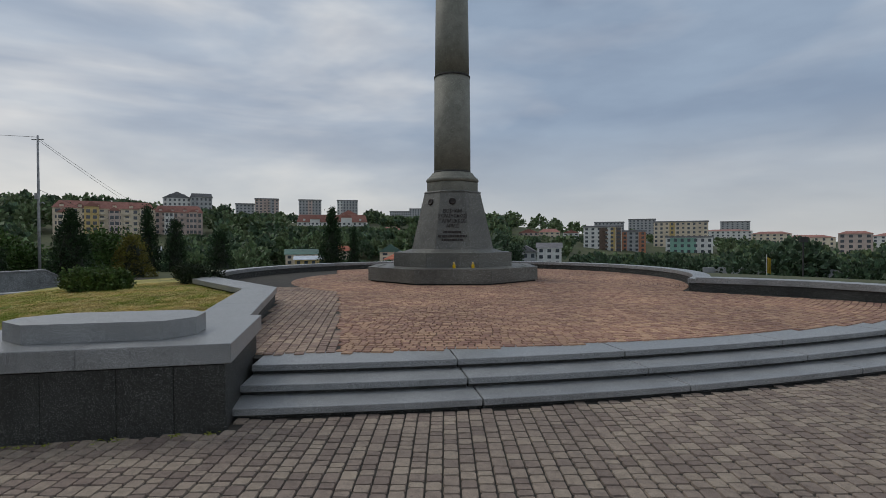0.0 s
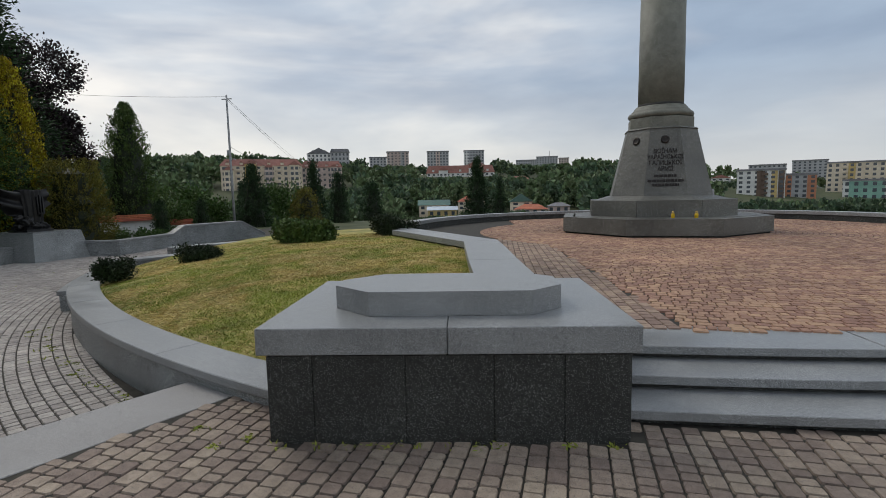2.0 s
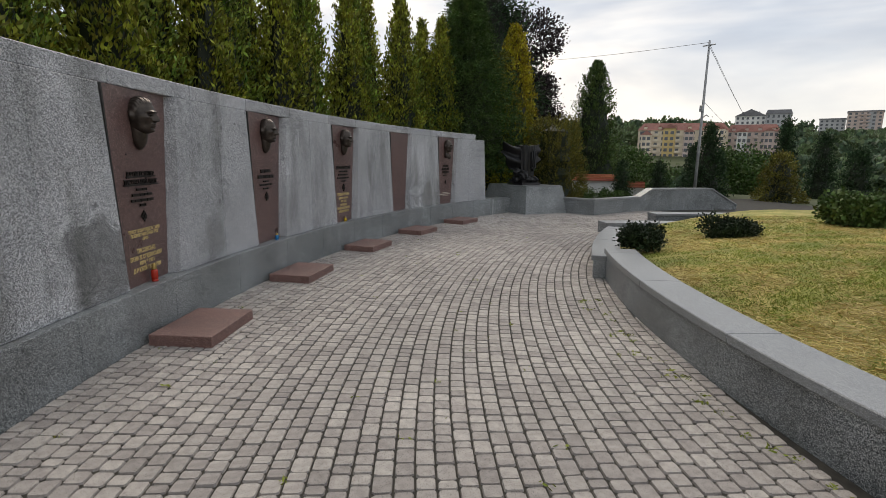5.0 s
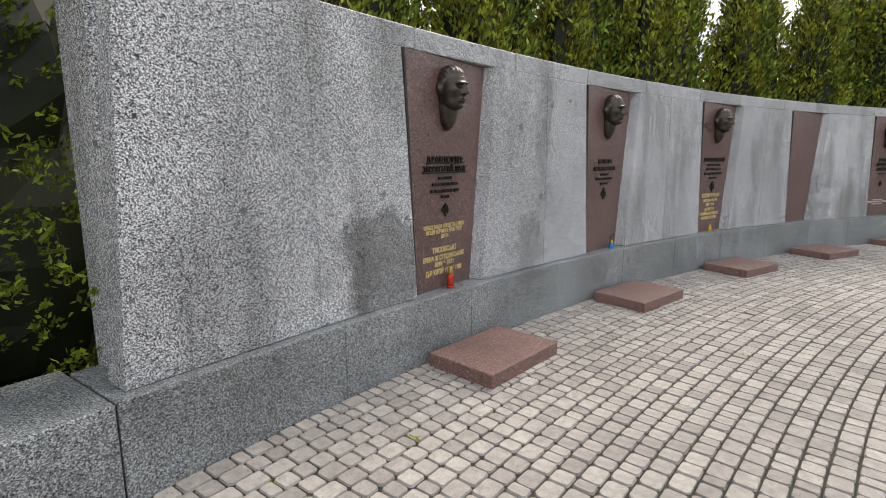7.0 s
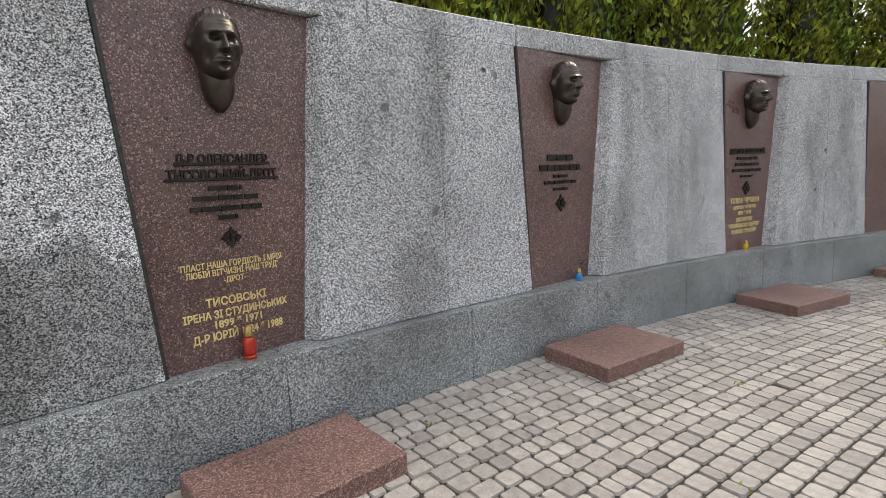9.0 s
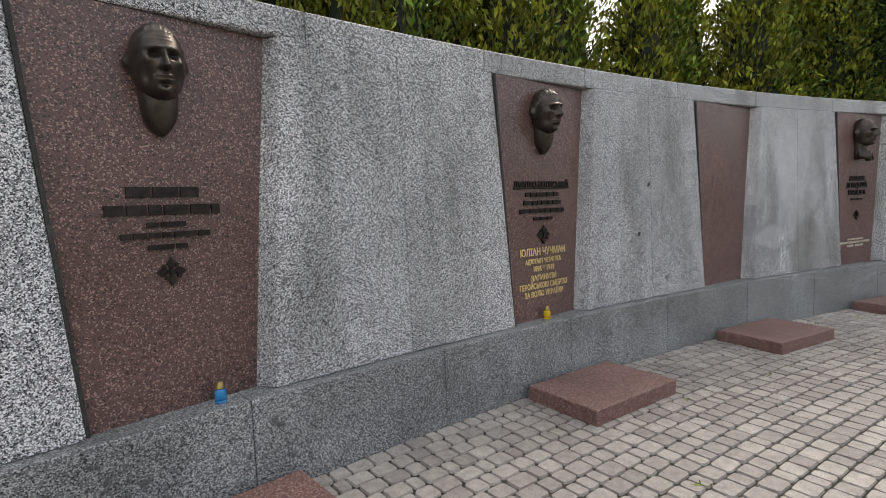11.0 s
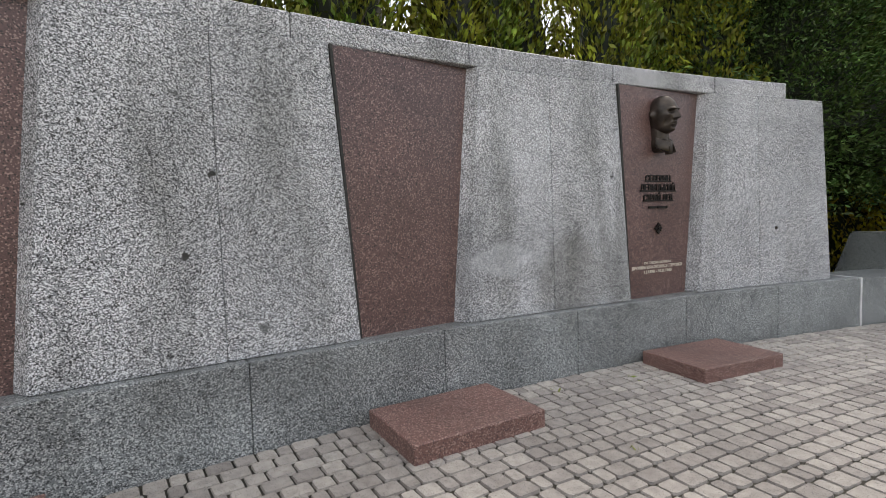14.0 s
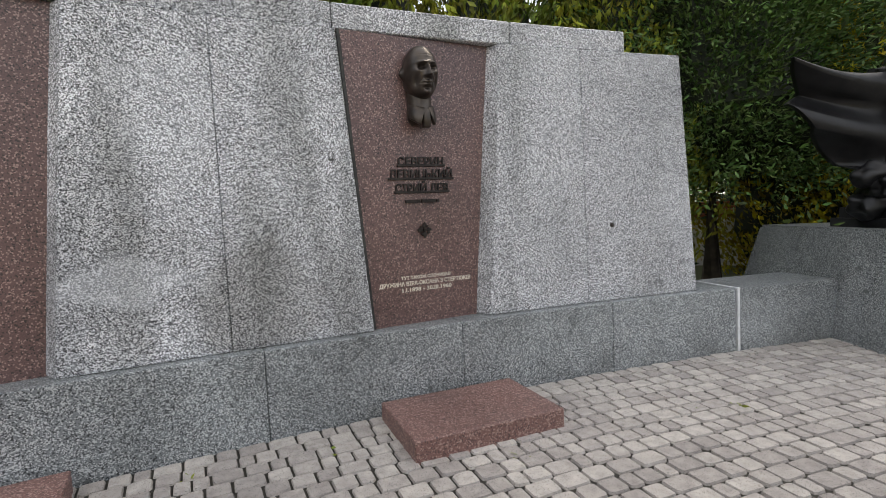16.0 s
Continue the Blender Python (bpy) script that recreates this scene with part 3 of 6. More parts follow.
def eight(r0, z0, r1, z1, bevel=0.012):
    bm = bmesh.new()
    lo = [bm.verts.new((*p, z0)) for p in octagon(r0)]
    hi = [bm.verts.new((*p, z1)) for p in octagon(r1)]
    bm.faces.new(lo[::-1])
    bm.faces.new(hi)
    for i in range(8):
        bm.faces.new((lo[i], lo[(i + 1) % 8], hi[(i + 1) % 8], hi[i]))
    bmesh.ops.recalc_face_normals(bm, faces=bm.faces)
    return soften(bm, bevel)


part("foundation", eight(3.02, -0.02, 3.02, 0.06), granite_dark, column)
for k in range(8):
    p, q = (Vector(octagon(3.1)[i % 8]) for i in (k, k + 1))
    g = (q - p).normalized() * 0.004
    bm = prism([p + g, q - g, (q - g) * 0.9, (p + g) * 0.9], 0.06, 0.50, 0.01)
    part("base_block", bm, base_stone, column)
part("base_step", eight(2.72, 0.48, 2.72, 0.505, 0.004), base_stone, column)
for k in range(8):
    p, q = (Vector(octagon(2.2)[i % 8]) for i in (k, k + 1))
    g = (q - p).normalized() * 0.004
    part("upper_block", prism([p + g, q - g, (q - g) * 0.85, (p + g) * 0.85], 0.50, 0.98, 0.02), base_stone, column)
part("base_top", eight(2.12, 0.95, 1.55, 1.10, 0.01), base_stone, column)
for k in range(8):
    lo, hi = octagon(1.55), octagon(1.06)
    p0, q0, p1, q1 = (Vector((*c, z)) for c, z in ((lo[k], 1.06), (lo[(k + 1) % 8], 1.06), (hi[k], 3.06), (hi[(k + 1) % 8], 3.06)))
    bm = bmesh.new()
    mid = Vector((0, 0, 0))
    outer = [p0, q0, q1, p1]
    inner = [Vector((c.x * 0.9, c.y * 0.9, c.z)) for c in outer]
    vs = [bm.verts.new(c.lerp((p0 + q0 + p1 + q1) / 4, 0.004)) for c in outer] + [bm.verts.new(c) for c in inner]
    for fc in ((0, 1, 2, 3), (7, 6, 5, 4), (0, 4, 5, 1), (1, 5, 6, 2), (2, 6, 7, 3), (3, 7, 4, 0)):
        bm.faces.new([vs[i] for i in fc])
    part("pedestal_panel", bm, base_stone, column)
part("collar_step", eight(1.10, 3.06, 1.02, 3.11, 0.005), base_stone, column)
part("collar", eight(0.97, 3.10, 0.97, 3.42, 0.012), column_stone, column)
part("column_foot", lathe([(0.86, 3.42), (0.92, 3.46), (0.95, 3.52), (0.92, 3.59), (0.84, 3.62), (0.84, 3.66), (0.79, 3.68), (0.77, 3.74), (0.73, 3.76), (0.73, 3.79)], 48), column_stone, column, smooth=True)
part("joint_ring", lathe([(0.66, 3.79), (0.66, 3.86)], 48), joint_dark, column, smooth=True)
part("shaft", lathe([(0.655, 3.84), (0.652, 5.2), (0.635, 7.2)], 48), column_stone, column, smooth=True)
part("joint_ring", lathe([(0.65, 7.19), (0.65, 7.25)], 48), joint_dark, column, smooth=True)
part("shaft", lathe([(0.615, 7.23), (0.60, 8.6), (0.55, 12.0)], 48), column_stone, column, smooth=True)
part("joint_ring", lathe([(0.56, 11.98), (0.56, 12.06)], 48), joint_dark, column, smooth=True)
part("shaft", lathe([(0.545, 12.04), (0.47, 18.0), (0.47, 18.2)], 48), column_stone, column, smooth=True)

# ---- the memorial wall ----
WALL_FACE, WALL_PLAQUE, PLINTH = 23.466, 23.636, 23.373
PLINTH_TOP, PANEL_TOP, COPE_TOP = 0.575, 2.61, 2.785
PLAQUES = [231.06, 224.07, 216.96, 210.26, 203.67]     # the bottom left corners, in degrees round the centre
WALL_START, WALL_END = 236.66, 196.59
wall = thing("wall_memorial", (0, 0, 0), "long curved memorial wall of grey granite panels on a plinth", "wall", kind="structure")
part("core", sector(CENTRE, WALL_PLAQUE + 0.03, WALL_PLAQUE + 0.38, WALL_END + 0.25, WALL_START - 0.2, 0.0, PANEL_TOP - 0.03), granite, wall)
joints = [236.85, 233.2, 229.55, 225.93, 222.3, 218.95, 215.6, 212.17, 208.74, 205.48, 202.16, 198.91, 195.75]
for a1, a0 in zip(joints, joints[1:]):
    part("plinth_block", sector(CENTRE, PLINTH, PLINTH + 0.6, a0 + 0.005, a1 - 0.005, -0.05, PLINTH_TOP, bevel=0.006), granite_plinth, wall)
cope = [235.45, 231.0, 227.6, 224.3, 221.0, 217.44, 214.56, 211.2, 207.8, 204.06, 200.78, 198.2]
for a1, a0 in zip(cope, cope[1:]):
    part("coping_stone", sector(CENTRE, WALL_FACE + 0.062, WALL_PLAQUE + 0.4, a0 + 0.008, a1 - 0.008, PANEL_TOP + 0.004, COPE_TOP, bevel=0.008), granite, wall)


def wall_panel(bot, top, top_z=PANEL_TOP, lean=0.04, splay=0.0):
    """One granite panel: its plan angles at foot and top, standing proud of the plaques; splay cuts back its edge beside a plaque."""
    bm = bmesh.new()
    rows = []
    for z, (aa, bb), r in ((PLINTH_TOP + 0.002, bot, WALL_FACE), (top_z, top, WALL_FACE + lean)):
        rows.append([bm.verts.new(polar(CENTRE, rr, an, z)) for rr, an in ((r, aa), (r, bb - splay), (WALL_PLAQUE + 0.04, bb), (WALL_PLAQUE + 0.04, aa))])
    lo, hi = rows
    bm.faces.new(lo[::-1])
    bm.faces.new(hi)
    for i in range(4):
        bm.faces.new((lo[i], lo[(i + 1) % 4], hi[(i + 1) % 4], hi[i]))
    bmesh.ops.recalc_face_normals(bm, faces=bm.faces)
    return soften(bm, 0.006)


FOOT, HEAD, SLOPE = 1.93, 2.71, 0.33
edges = [(p, p + SLOPE, p - FOOT, p + SLOPE - HEAD) for p in PLAQUES]
for i in range(len(PLAQUES) - 1):
    hi_b, hi_t, lo_b, lo_t = edges[i][2], edges[i][3], edges[i + 1][0], edges[i + 1][1]
    m = (226.29, 219.45, 212.42, 205.9)[i]
    part("panel", wall_panel((m + 0.004, hi_b - 0.01), (m + 0.004, hi_t - 0.01), splay=0.26), granite, wall)
    part("panel", wall_panel((lo_b + 0.02, m - 0.004), (lo_t + 0.02, m - 0.004)), granite, wall)
part("panel", wall_panel((231.08, 233.52), (231.41, 233.52)), granite, wall)
part("panel", wall_panel((233.528, WALL_START), (233.528, WALL_START - 0.35)), granite, wall)
part("panel", wall_panel((199.304, PLAQUES[4] - FOOT - 0.01), (199.304, PLAQUES[4] + SLOPE - HEAD - 0.01), splay=0.26), granite, wall)
part("panel", wall_panel((WALL_END, 199.296), (196.9, 199.296)), granite, wall)

# ---- plants ----


def leaf_mesh(name, centres, sizes, ups, mats, narrow=0.5, curl=0.35):
    """Many small leaves: a bent pair of triangles each, at centres, growing along ups."""
    n = len(centres)
    rng = np.random.default_rng(len(name) + n)
    ups = ups / np.maximum(np.linalg.norm(ups, axis=1, keepdims=True), 1e-6)
    side = np.cross(ups, rng.normal(size=(n, 3)))
    side /= np.maximum(np.linalg.norm(side, axis=1, keepdims=True), 1e-6)
    out = np.cross(side, ups)
    s = sizes[:, None]
    a, b = centres - ups * s * 0.5, centres + ups * s * 0.5 + out * s * curl * 0.3
    l, r = centres + side * s * narrow * 0.5 + out * s * curl * 0.2, centres - side * s * narrow * 0.5 + out * s * curl * 0.2
    verts = np.stack([a, r, b, l], 1).reshape(-1, 3)
    me = bpy.data.meshes.new(name)
    me.vertices.add(4 * n)
    me.vertices.foreach_set("co", verts.ravel())
    me.loops.add(4 * n)
    me.loops.foreach_set("vertex_index", np.arange(4 * n))
    me.polygons.add(n)
    me.polygons.foreach_set("loop_start", np.arange(0, 4 * n, 4))
    me.polygons.foreach_set("loop_total", np.full(n, 4))
    for m in mats if isinstance(mats, (list, tuple)) else (mats,):
        me.materials.append(m)
    me.update(calc_edges=True)
    return me


def tufts(rng, n_tufts, per_tuft, place, spread, length=0.0):
    """Centres gathered in tufts or drawn out into plumes: place(k) gives each one's middle and outward way."""
    mids, ways = place(n_tufts)
    n = n_tufts * per_tuft
    w = np.repeat(ways / np.linalg.norm(ways, axis=1, keepdims=True), per_tuft, 0)
    along = rng.uniform(-0.6, 0.6, n)
    slim = np.repeat(spread, per_tuft, 0) * (1.0 - 0.9 * np.maximum(along, 0)) if length else np.repeat(spread, per_tuft, 0)
    c = np.repeat(mids, per_tuft, 0) + rng.normal(size=(n, 3)) * slim[:, None] + w * (along * length)[:, None]
    return c, w


def cone_tree(kind, x, y, z, height, radius, mat, seed, leaves=6000, leaf=0.12, label="", shape=0.6, group="", rough=0.18, droop=-0.2, up=0.6, name="conifer_tree", bare=0.02, narrow=0.45, plume=0.0, core=0.62):
    """A conifer: trunk, limbs, and a crown of tufts; shape bends its outline from cone (1) to column (0.3)."""
    rng = np.random.default_rng(seed)
    tree = thing(name, (x, y, z), label, "tree" if name != "thuja_hedge_tree" else "hedge tree", group, turn=seed * 37 % 360)
    bm = bmesh.new()
    tube(bm, [(0, 0, -0.3), (0.02, 0, height * 0.3), (0.0, 0.03, height * 0.7), (0, 0, height * 0.96)], [height * 0.022, height * 0.017, height * 0.009, 0.01], 7)
    for k in range(14):
        zz = height * rng.uniform(0.1, 0.85)
        rr = radius * 0.8 * (1 - zz / height) ** shape
        an = rng.uniform(0, 6.28)
        tube(bm, [(0, 0, zz), (rr * 0.5 * math.cos(an), rr * 0.5 * math.sin(an), zz + 0.1 * rr), (rr * math.cos(an), rr * math.sin(an), zz + up * 0.5 * rr)], [0.03, 0.02, 0.008], 4)
    part("trunk", bm, bark, tree)

    lobes = rng.uniform(0.75, 1.2, 16)

    def place(n):
        t = rng.uniform(bare, 1, n) ** 1.25
        t = bare + (1 - bare) * (t - t.min()) / max(1e-6, t.max() - t.min())
        an = rng.uniform(0, 2 * np.pi, n)
        k = lobes[(an / (2 * np.pi) * 8).astype(int) + 8 * (np.sin(t * 9 + an) > 0)]
        prof = np.minimum(1.0, (t / 0.12) ** 0.5) * (1 - t) ** shape
        r = radius * prof * k * (1 - rough * (rng.random(n) ** 0.7 * 2 - 0.35)) + 0.03
        mids = np.stack([r * np.cos(an), r * np.sin(an), height * (t * 0.97 + 0.02) + droop * r], 1)
        mids[:, 2] = np.maximum(mids[:, 2], 0.05)
        ways = np.stack([np.cos(an), np.sin(an), up + 3.5 * np.maximum(0, t - 0.55) * (up > 0.3)], 1) + rng.normal(size=(n, 3)) * 0.25
        return mids, ways

    # Solid near-black core: the shade between the sprays is put into its colour.
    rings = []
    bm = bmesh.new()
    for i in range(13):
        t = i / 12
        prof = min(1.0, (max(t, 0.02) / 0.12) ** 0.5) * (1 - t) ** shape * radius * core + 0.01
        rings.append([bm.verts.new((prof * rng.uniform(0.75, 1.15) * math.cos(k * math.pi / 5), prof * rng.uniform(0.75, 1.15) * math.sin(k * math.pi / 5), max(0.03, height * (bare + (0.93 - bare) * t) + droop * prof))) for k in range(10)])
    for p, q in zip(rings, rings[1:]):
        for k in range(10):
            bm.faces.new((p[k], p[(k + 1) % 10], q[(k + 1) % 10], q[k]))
    part("inner_foliage", bm, core_shade, tree)
    nt = leaves // 18
    c, w = tufts(rng, nt, 18, place, np.full(nt, leaf * 0.9 if not plume else plume * 0.16), plume * rng.uniform(0.6, 1.4))
    crown = new("crown", leaf_mesh("crown", c, rng.uniform(0.6, 1.3, len(c)) * leaf, w + rng.normal(size=w.shape) * 0.4, mat, narrow))
    crown.parent = tree
    return tree


def round_tree(x, y, z, height, radius, mat, seed, leaves=5000, leaf=0.25, label="", group="", trunk=0.3, name="tree", squash=0.8):
    """A broadleaf tree or shrub: tapered trunk, limbs to several crown lobes, leaves in tufts with gaps."""
    rng = np.random.default_rng(seed)
    tree = thing(name, (x, y, z), label, "tree" if height > 2.5 else "shrub", group)
    bm = bmesh.new()
    tube(bm, [(0, 0, -0.3), (0.03 * height * 0.1, 0, height * trunk), (0, 0.02, height * 0.75)], [height * 0.03, height * 0.02, height * 0.006], 8)
    n_lobe = 11
    lob = []
    for k in range(n_lobe):
        an, ph = k * 2.4 + rng.uniform(-0.3, 0.3), rng.uniform(-0.6, 1.0)
        rr = radius * rng.uniform(0.35, 0.72)
        c = np.array([rr * math.cos(an), rr * math.sin(an), height * trunk + (height * (1 - trunk)) * (0.42 + 0.34 * ph)])
        lob.append((c, radius * rng.uniform(0.33, 0.55)))
        tube(bm, [(0, 0, height * trunk * rng.uniform(0.7, 1.4)), tuple(c * [0.5, 0.5, 0.8]), tuple(c)], [height * 0.012, height * 0.008, 0.01], 5)
    part("trunk", bm, bark, tree)

    def place(n):
        pick = rng.integers(0, n_lobe, n)
        d = rng.normal(size=(n, 3))
        d /= np.linalg.norm(d, axis=1, keepdims=True)
        cs, rs = np.array([l[0] for l in lob])[pick], np.array([l[1] for l in lob])[pick]
        mids = cs + d * (rs * rng.uniform(0.55, 1.05, n))[:, None] * [1, 1, squash]
        mids[:, 2] = np.maximum(mids[:, 2], 0.08)
        return mids, d + [0, 0, 0.3]

    nt = leaves // 8
    c, w = tufts(rng, nt, 8, place, np.full(nt, leaf * 1.0))
    crown = new("crown", leaf_mesh("crown", c, rng.uniform(0.6, 1.3, len(c)) * leaf, w + rng.normal(size=w.shape) * 0.5, mat, 0.7))
    crown.parent = tree
    return tree


bark = material("bark", ((0.035, 0.028, 0.02), (0.09, 0.07, 0.05)), 8, rough=0.95, bump=0.6)
# Near-black tone that paints the shaded inside of the crowns.
core_shade = leafy("inner_foliage", (0.008, 0.012, 0.005), (0.018, 0.026, 0.010))
thuja_green = leafy("thuja_green", (0.036, 0.072, 0.012), (0.245, 0.325, 0.042), 0.55)
thuja_bright = leafy("thuja_bright", (0.05, 0.085, 0.010), (0.25, 0.31, 0.035), 0.5)
thuja_mixed = leafy("thuja_yellow_green", (0.048, 0.074, 0.012), (0.370, 0.385, 0.042), 0.55)
thuja_yellow = leafy("thuja_yellow", (0.12, 0.105, 0.010), (0.54, 0.45, 0.025), 0.5)
fir_mixed = leafy("fir_green", (0.022, 0.055, 0.016), (0.105, 0.175, 0.040), 0.5)
spruce_dark = leafy("dark_conifer", (0.014, 0.034, 0.015), (0.042, 0.082, 0.030))
bronze_green = leafy("bronze_green", (0.075, 0.078, 0.014), (0.22, 0.195, 0.034))
beech_dark = leafy("copper_beech", (0.012, 0.009, 0.012), (0.040, 0.026, 0.030))
leaf_green = leafy("broadleaf_green", (0.032, 0.07, 0.016), (0.09, 0.16, 0.036))
yew_dark = leafy("yew_green", (0.010, 0.020, 0.008), (0.028, 0.048, 0.016))
juniper_green = leafy("juniper_green", (0.032, 0.070, 0.018), (0.115, 0.175, 0.045))

# thuja row behind the memorial wall
for k in range(27):
    ang = 243.6 - k * 1.97 + 0.5 * math.sin(k * 2.7)
    p = polar(CENTRE, 27.3 + 0.35 * math.sin(k * 2.1), ang)
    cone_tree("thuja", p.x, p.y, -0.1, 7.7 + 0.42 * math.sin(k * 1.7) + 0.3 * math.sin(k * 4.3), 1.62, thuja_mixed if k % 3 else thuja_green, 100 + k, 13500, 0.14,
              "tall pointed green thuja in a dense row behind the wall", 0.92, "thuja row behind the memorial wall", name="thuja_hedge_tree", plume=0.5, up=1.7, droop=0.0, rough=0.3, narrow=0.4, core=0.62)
for k, (r, a) in enumerate(((25.05, 236.9), (25.0, 239.3), (24.95, 241.8), (24.95, 244.2))):
    p = polar(CENTRE, r, a)
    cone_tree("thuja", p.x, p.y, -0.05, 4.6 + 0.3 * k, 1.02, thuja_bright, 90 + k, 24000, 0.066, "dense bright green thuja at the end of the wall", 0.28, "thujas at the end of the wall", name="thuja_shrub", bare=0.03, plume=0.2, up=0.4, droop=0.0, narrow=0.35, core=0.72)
cone_tree("fir", -24.05, 17.03, -0.21, 9.80, 4.14, fir_mixed, 1, 150000, 0.105, "broad dark green conifer behind the memorial wall", 0.9, droop=-0.25, up=0.1, bare=0.22, plume=0.6, rough=0.36, narrow=0.30, core=0.45)
cone_tree("fir", -27.75, 21.33, -0.46, 16.26, 4.59, spruce_dark, 2, 45000, 0.2, "tall ragged dark spruce behind the broad conifer", 0.9, rough=0.36, droop=-0.35, up=0.0, plume=1.0, core=0.5, narrow=0.35)
cone_tree("thuja", -23.56, 19.37, -0.41, 8.21, 1.83, thuja_yellow, 3, 28000, 0.13, "golden yellow pointed thuja", 0.62, plume=0.5, up=1.6, droop=0.0, rough=0.3)
cone_tree("thuja", -24.29, 18.44, -0.41, 7.18, 1.28, thuja_yellow, 7, 12000, 0.11, "smaller golden yellow thuja beside the taller one", 0.5, plume=0.5, up=1.6, droop=0.0, rough=0.22)
cone_tree("thuja", -21.31, 19.75, -0.21, 3.96, 1.30, bronze_green, 4, 30000, 0.075, "bronze-green clipped thuja beside the low wall", 0.16, plume=0.25, up=0.8, droop=0.0, rough=0.1)
cone_tree("thuja", -24.41, 26.37, -0.74, 7.95, 2.26, juniper_green, 5, 26000, 0.12, "green pointed conifer beyond the low wall", 0.6, plume=0.5, up=1.2, droop=0.0, rough=0.33)
round_tree(-30.87, 26.01, -0.8, 13.26, 3.82, beech_dark, 6, 56000, 0.165, "copper beech with almost black-purple leaves", trunk=0.2)
round_tree(-11.43, 11.03, 0.35, 0.55, 0.40, yew_dark, 11, 9000, 0.05, "small clipped dark yew bush on the lawn", trunk=0.1, name="yew_bush")
round_tree(-10.76, 13.01, 0.45, 0.42, 0.48, yew_dark, 12, 9000, 0.05, "low spreading dark yew bush on the lawn", trunk=0.1, name="yew_bush")
round_tree(-9.29, 15.79, 0.6, 0.66, 0.82, juniper_green, 13, 18000, 0.085, "wide feathery green juniper on the lawn", trunk=0.1, name="juniper_bush")
round_tree(-6.88, 16.94, 0.6, 0.85, 0.72, yew_dark, 14, 14000, 0.06, "rounded dark yew bush by the parapet", trunk=0.1, name="yew_bush")


# ---- the low wall, pole and statue at the far end of the walk ----
coped_wall("low_wall", [(-19.36, 18.07), (-18.70, 18.18), (-18.04, 18.30), (-18.13, 19.56), (-18.19, 21.34)], -0.1, 0.6, 0.3, 0.07, "low dark granite wall with a pale coping", piece=1.3, face=granite_plinth)
coped_wall("low_ledge", [(-14.88, 14.61), (-14.17, 15.82), (-13.33, 17.04)], -0.1, 0.32, 0.5, 0.08, "low stepped granite ledge at the end of the walk", piece=1.0, face=granite_plinth)
coped_wall("upper_ledge", [(-15.05, 17.32), (-14.20, 18.73), (-12.97, 20.43), (-11.54, 19.13)], -0.1, 0.42, 0.5, 0.08, "second granite ledge beside the low wall", piece=1.0, face=granite_plinth)
coped_wall("low_wall_raised", [(-18.19, 21.36), (-18.07, 21.99), (-17.77, 23.02), (-17.48, 23.96), (-17.11, 25.00), (-16.58, 26.22)], -0.3, [0.6, 0.92, 0.92, 0.92, 0.92, 0.22], 0.3, 0.07, "raised part of the dark granite low wall with sloping ends", piece=1.3, face=granite_plinth)

pedestal = thing("statue_pedestal", (-20.3, 17.15, 0), "broad tapering grey granite pedestal", "pedestal", turn=0)
part("block", prism([(1.03, -1.05), (1.35, 0.95), (-0.9, 1.15), (-1.5, -1.05)], -0.02, 1.01, 0.012, taper=0.82), granite_plinth, pedestal)
part("top_slab", prism([(0.83, -0.85), (1.09, 0.77), (-0.73, 0.93), (-1.21, -0.85)], 1.01, 1.035, 0.006), granite_plinth, pedestal)

def plaque_radius(p, an):
    """The plaques stand askew: almost flush with one panel, set back beside the next."""
    return WALL_FACE + 0.055 + 0.075 * (p + 0.17 - an) / 2.3


for p in PLAQUES:
    bm = bmesh.new()
    vs = [bm.verts.new(polar(CENTRE, plaque_radius(p, an) + dr, an, z)) for dr in (0.0, 0.02) for an, z in ((p + 0.02, PLINTH_TOP), (p - FOOT - 0.3, PLINTH_TOP), (p + SLOPE - HEAD - 0.3, PANEL_TOP), (p + SLOPE + 0.02, PANEL_TOP))]
    for fc in ((0, 1, 2, 3), (7, 6, 5, 4), (0, 4, 5, 1), (1, 5, 6, 2), (2, 6, 7, 3), (3, 7, 4, 0)):
        bm.faces.new([vs[k] for k in fc])
    part("plaque", bm, granite_red, wall, "red granite plaque between the panels")
    # Solid dark strip in the open joint; the gap's shade is its colour.
    bm = bmesh.new()
    vs = [bm.verts.new(polar(CENTRE, r, an, z)) for r in (WALL_FACE + 0.022, WALL_FACE + 0.09) for an, z in ((p - 0.03, PLINTH_TOP + 0.004), (p + 0.015, PLINTH_TOP + 0.004), (p + SLOPE + 0.015, PANEL_TOP - 0.004), (p + SLOPE - 0.03, PANEL_TOP - 0.004))]
    for fc in ((0, 1, 2, 3), (7, 6, 5, 4), (0, 4, 5, 1), (1, 5, 6, 2), (2, 6, 7, 3), (3, 7, 4, 0)):
        bm.faces.new([vs[k] for k in fc])
    part("open_joint", bm, joint_dark, wall)
    sl = tagged(new("grave_slab"), "low reddish granite slab lying before a plaque", "slab", "slabs before the plaques")
    sl.matrix_basis = Matrix.Translation(polar(CENTRE, 22.97, p - 1.12)) @ pose(0, 0, 0, 0, 0, p - 1.12)
    part("slab", box(-0.335, -0.49, -0.01, 0.335, 0.49, 0.13, 0.006), granite_slab, sl)

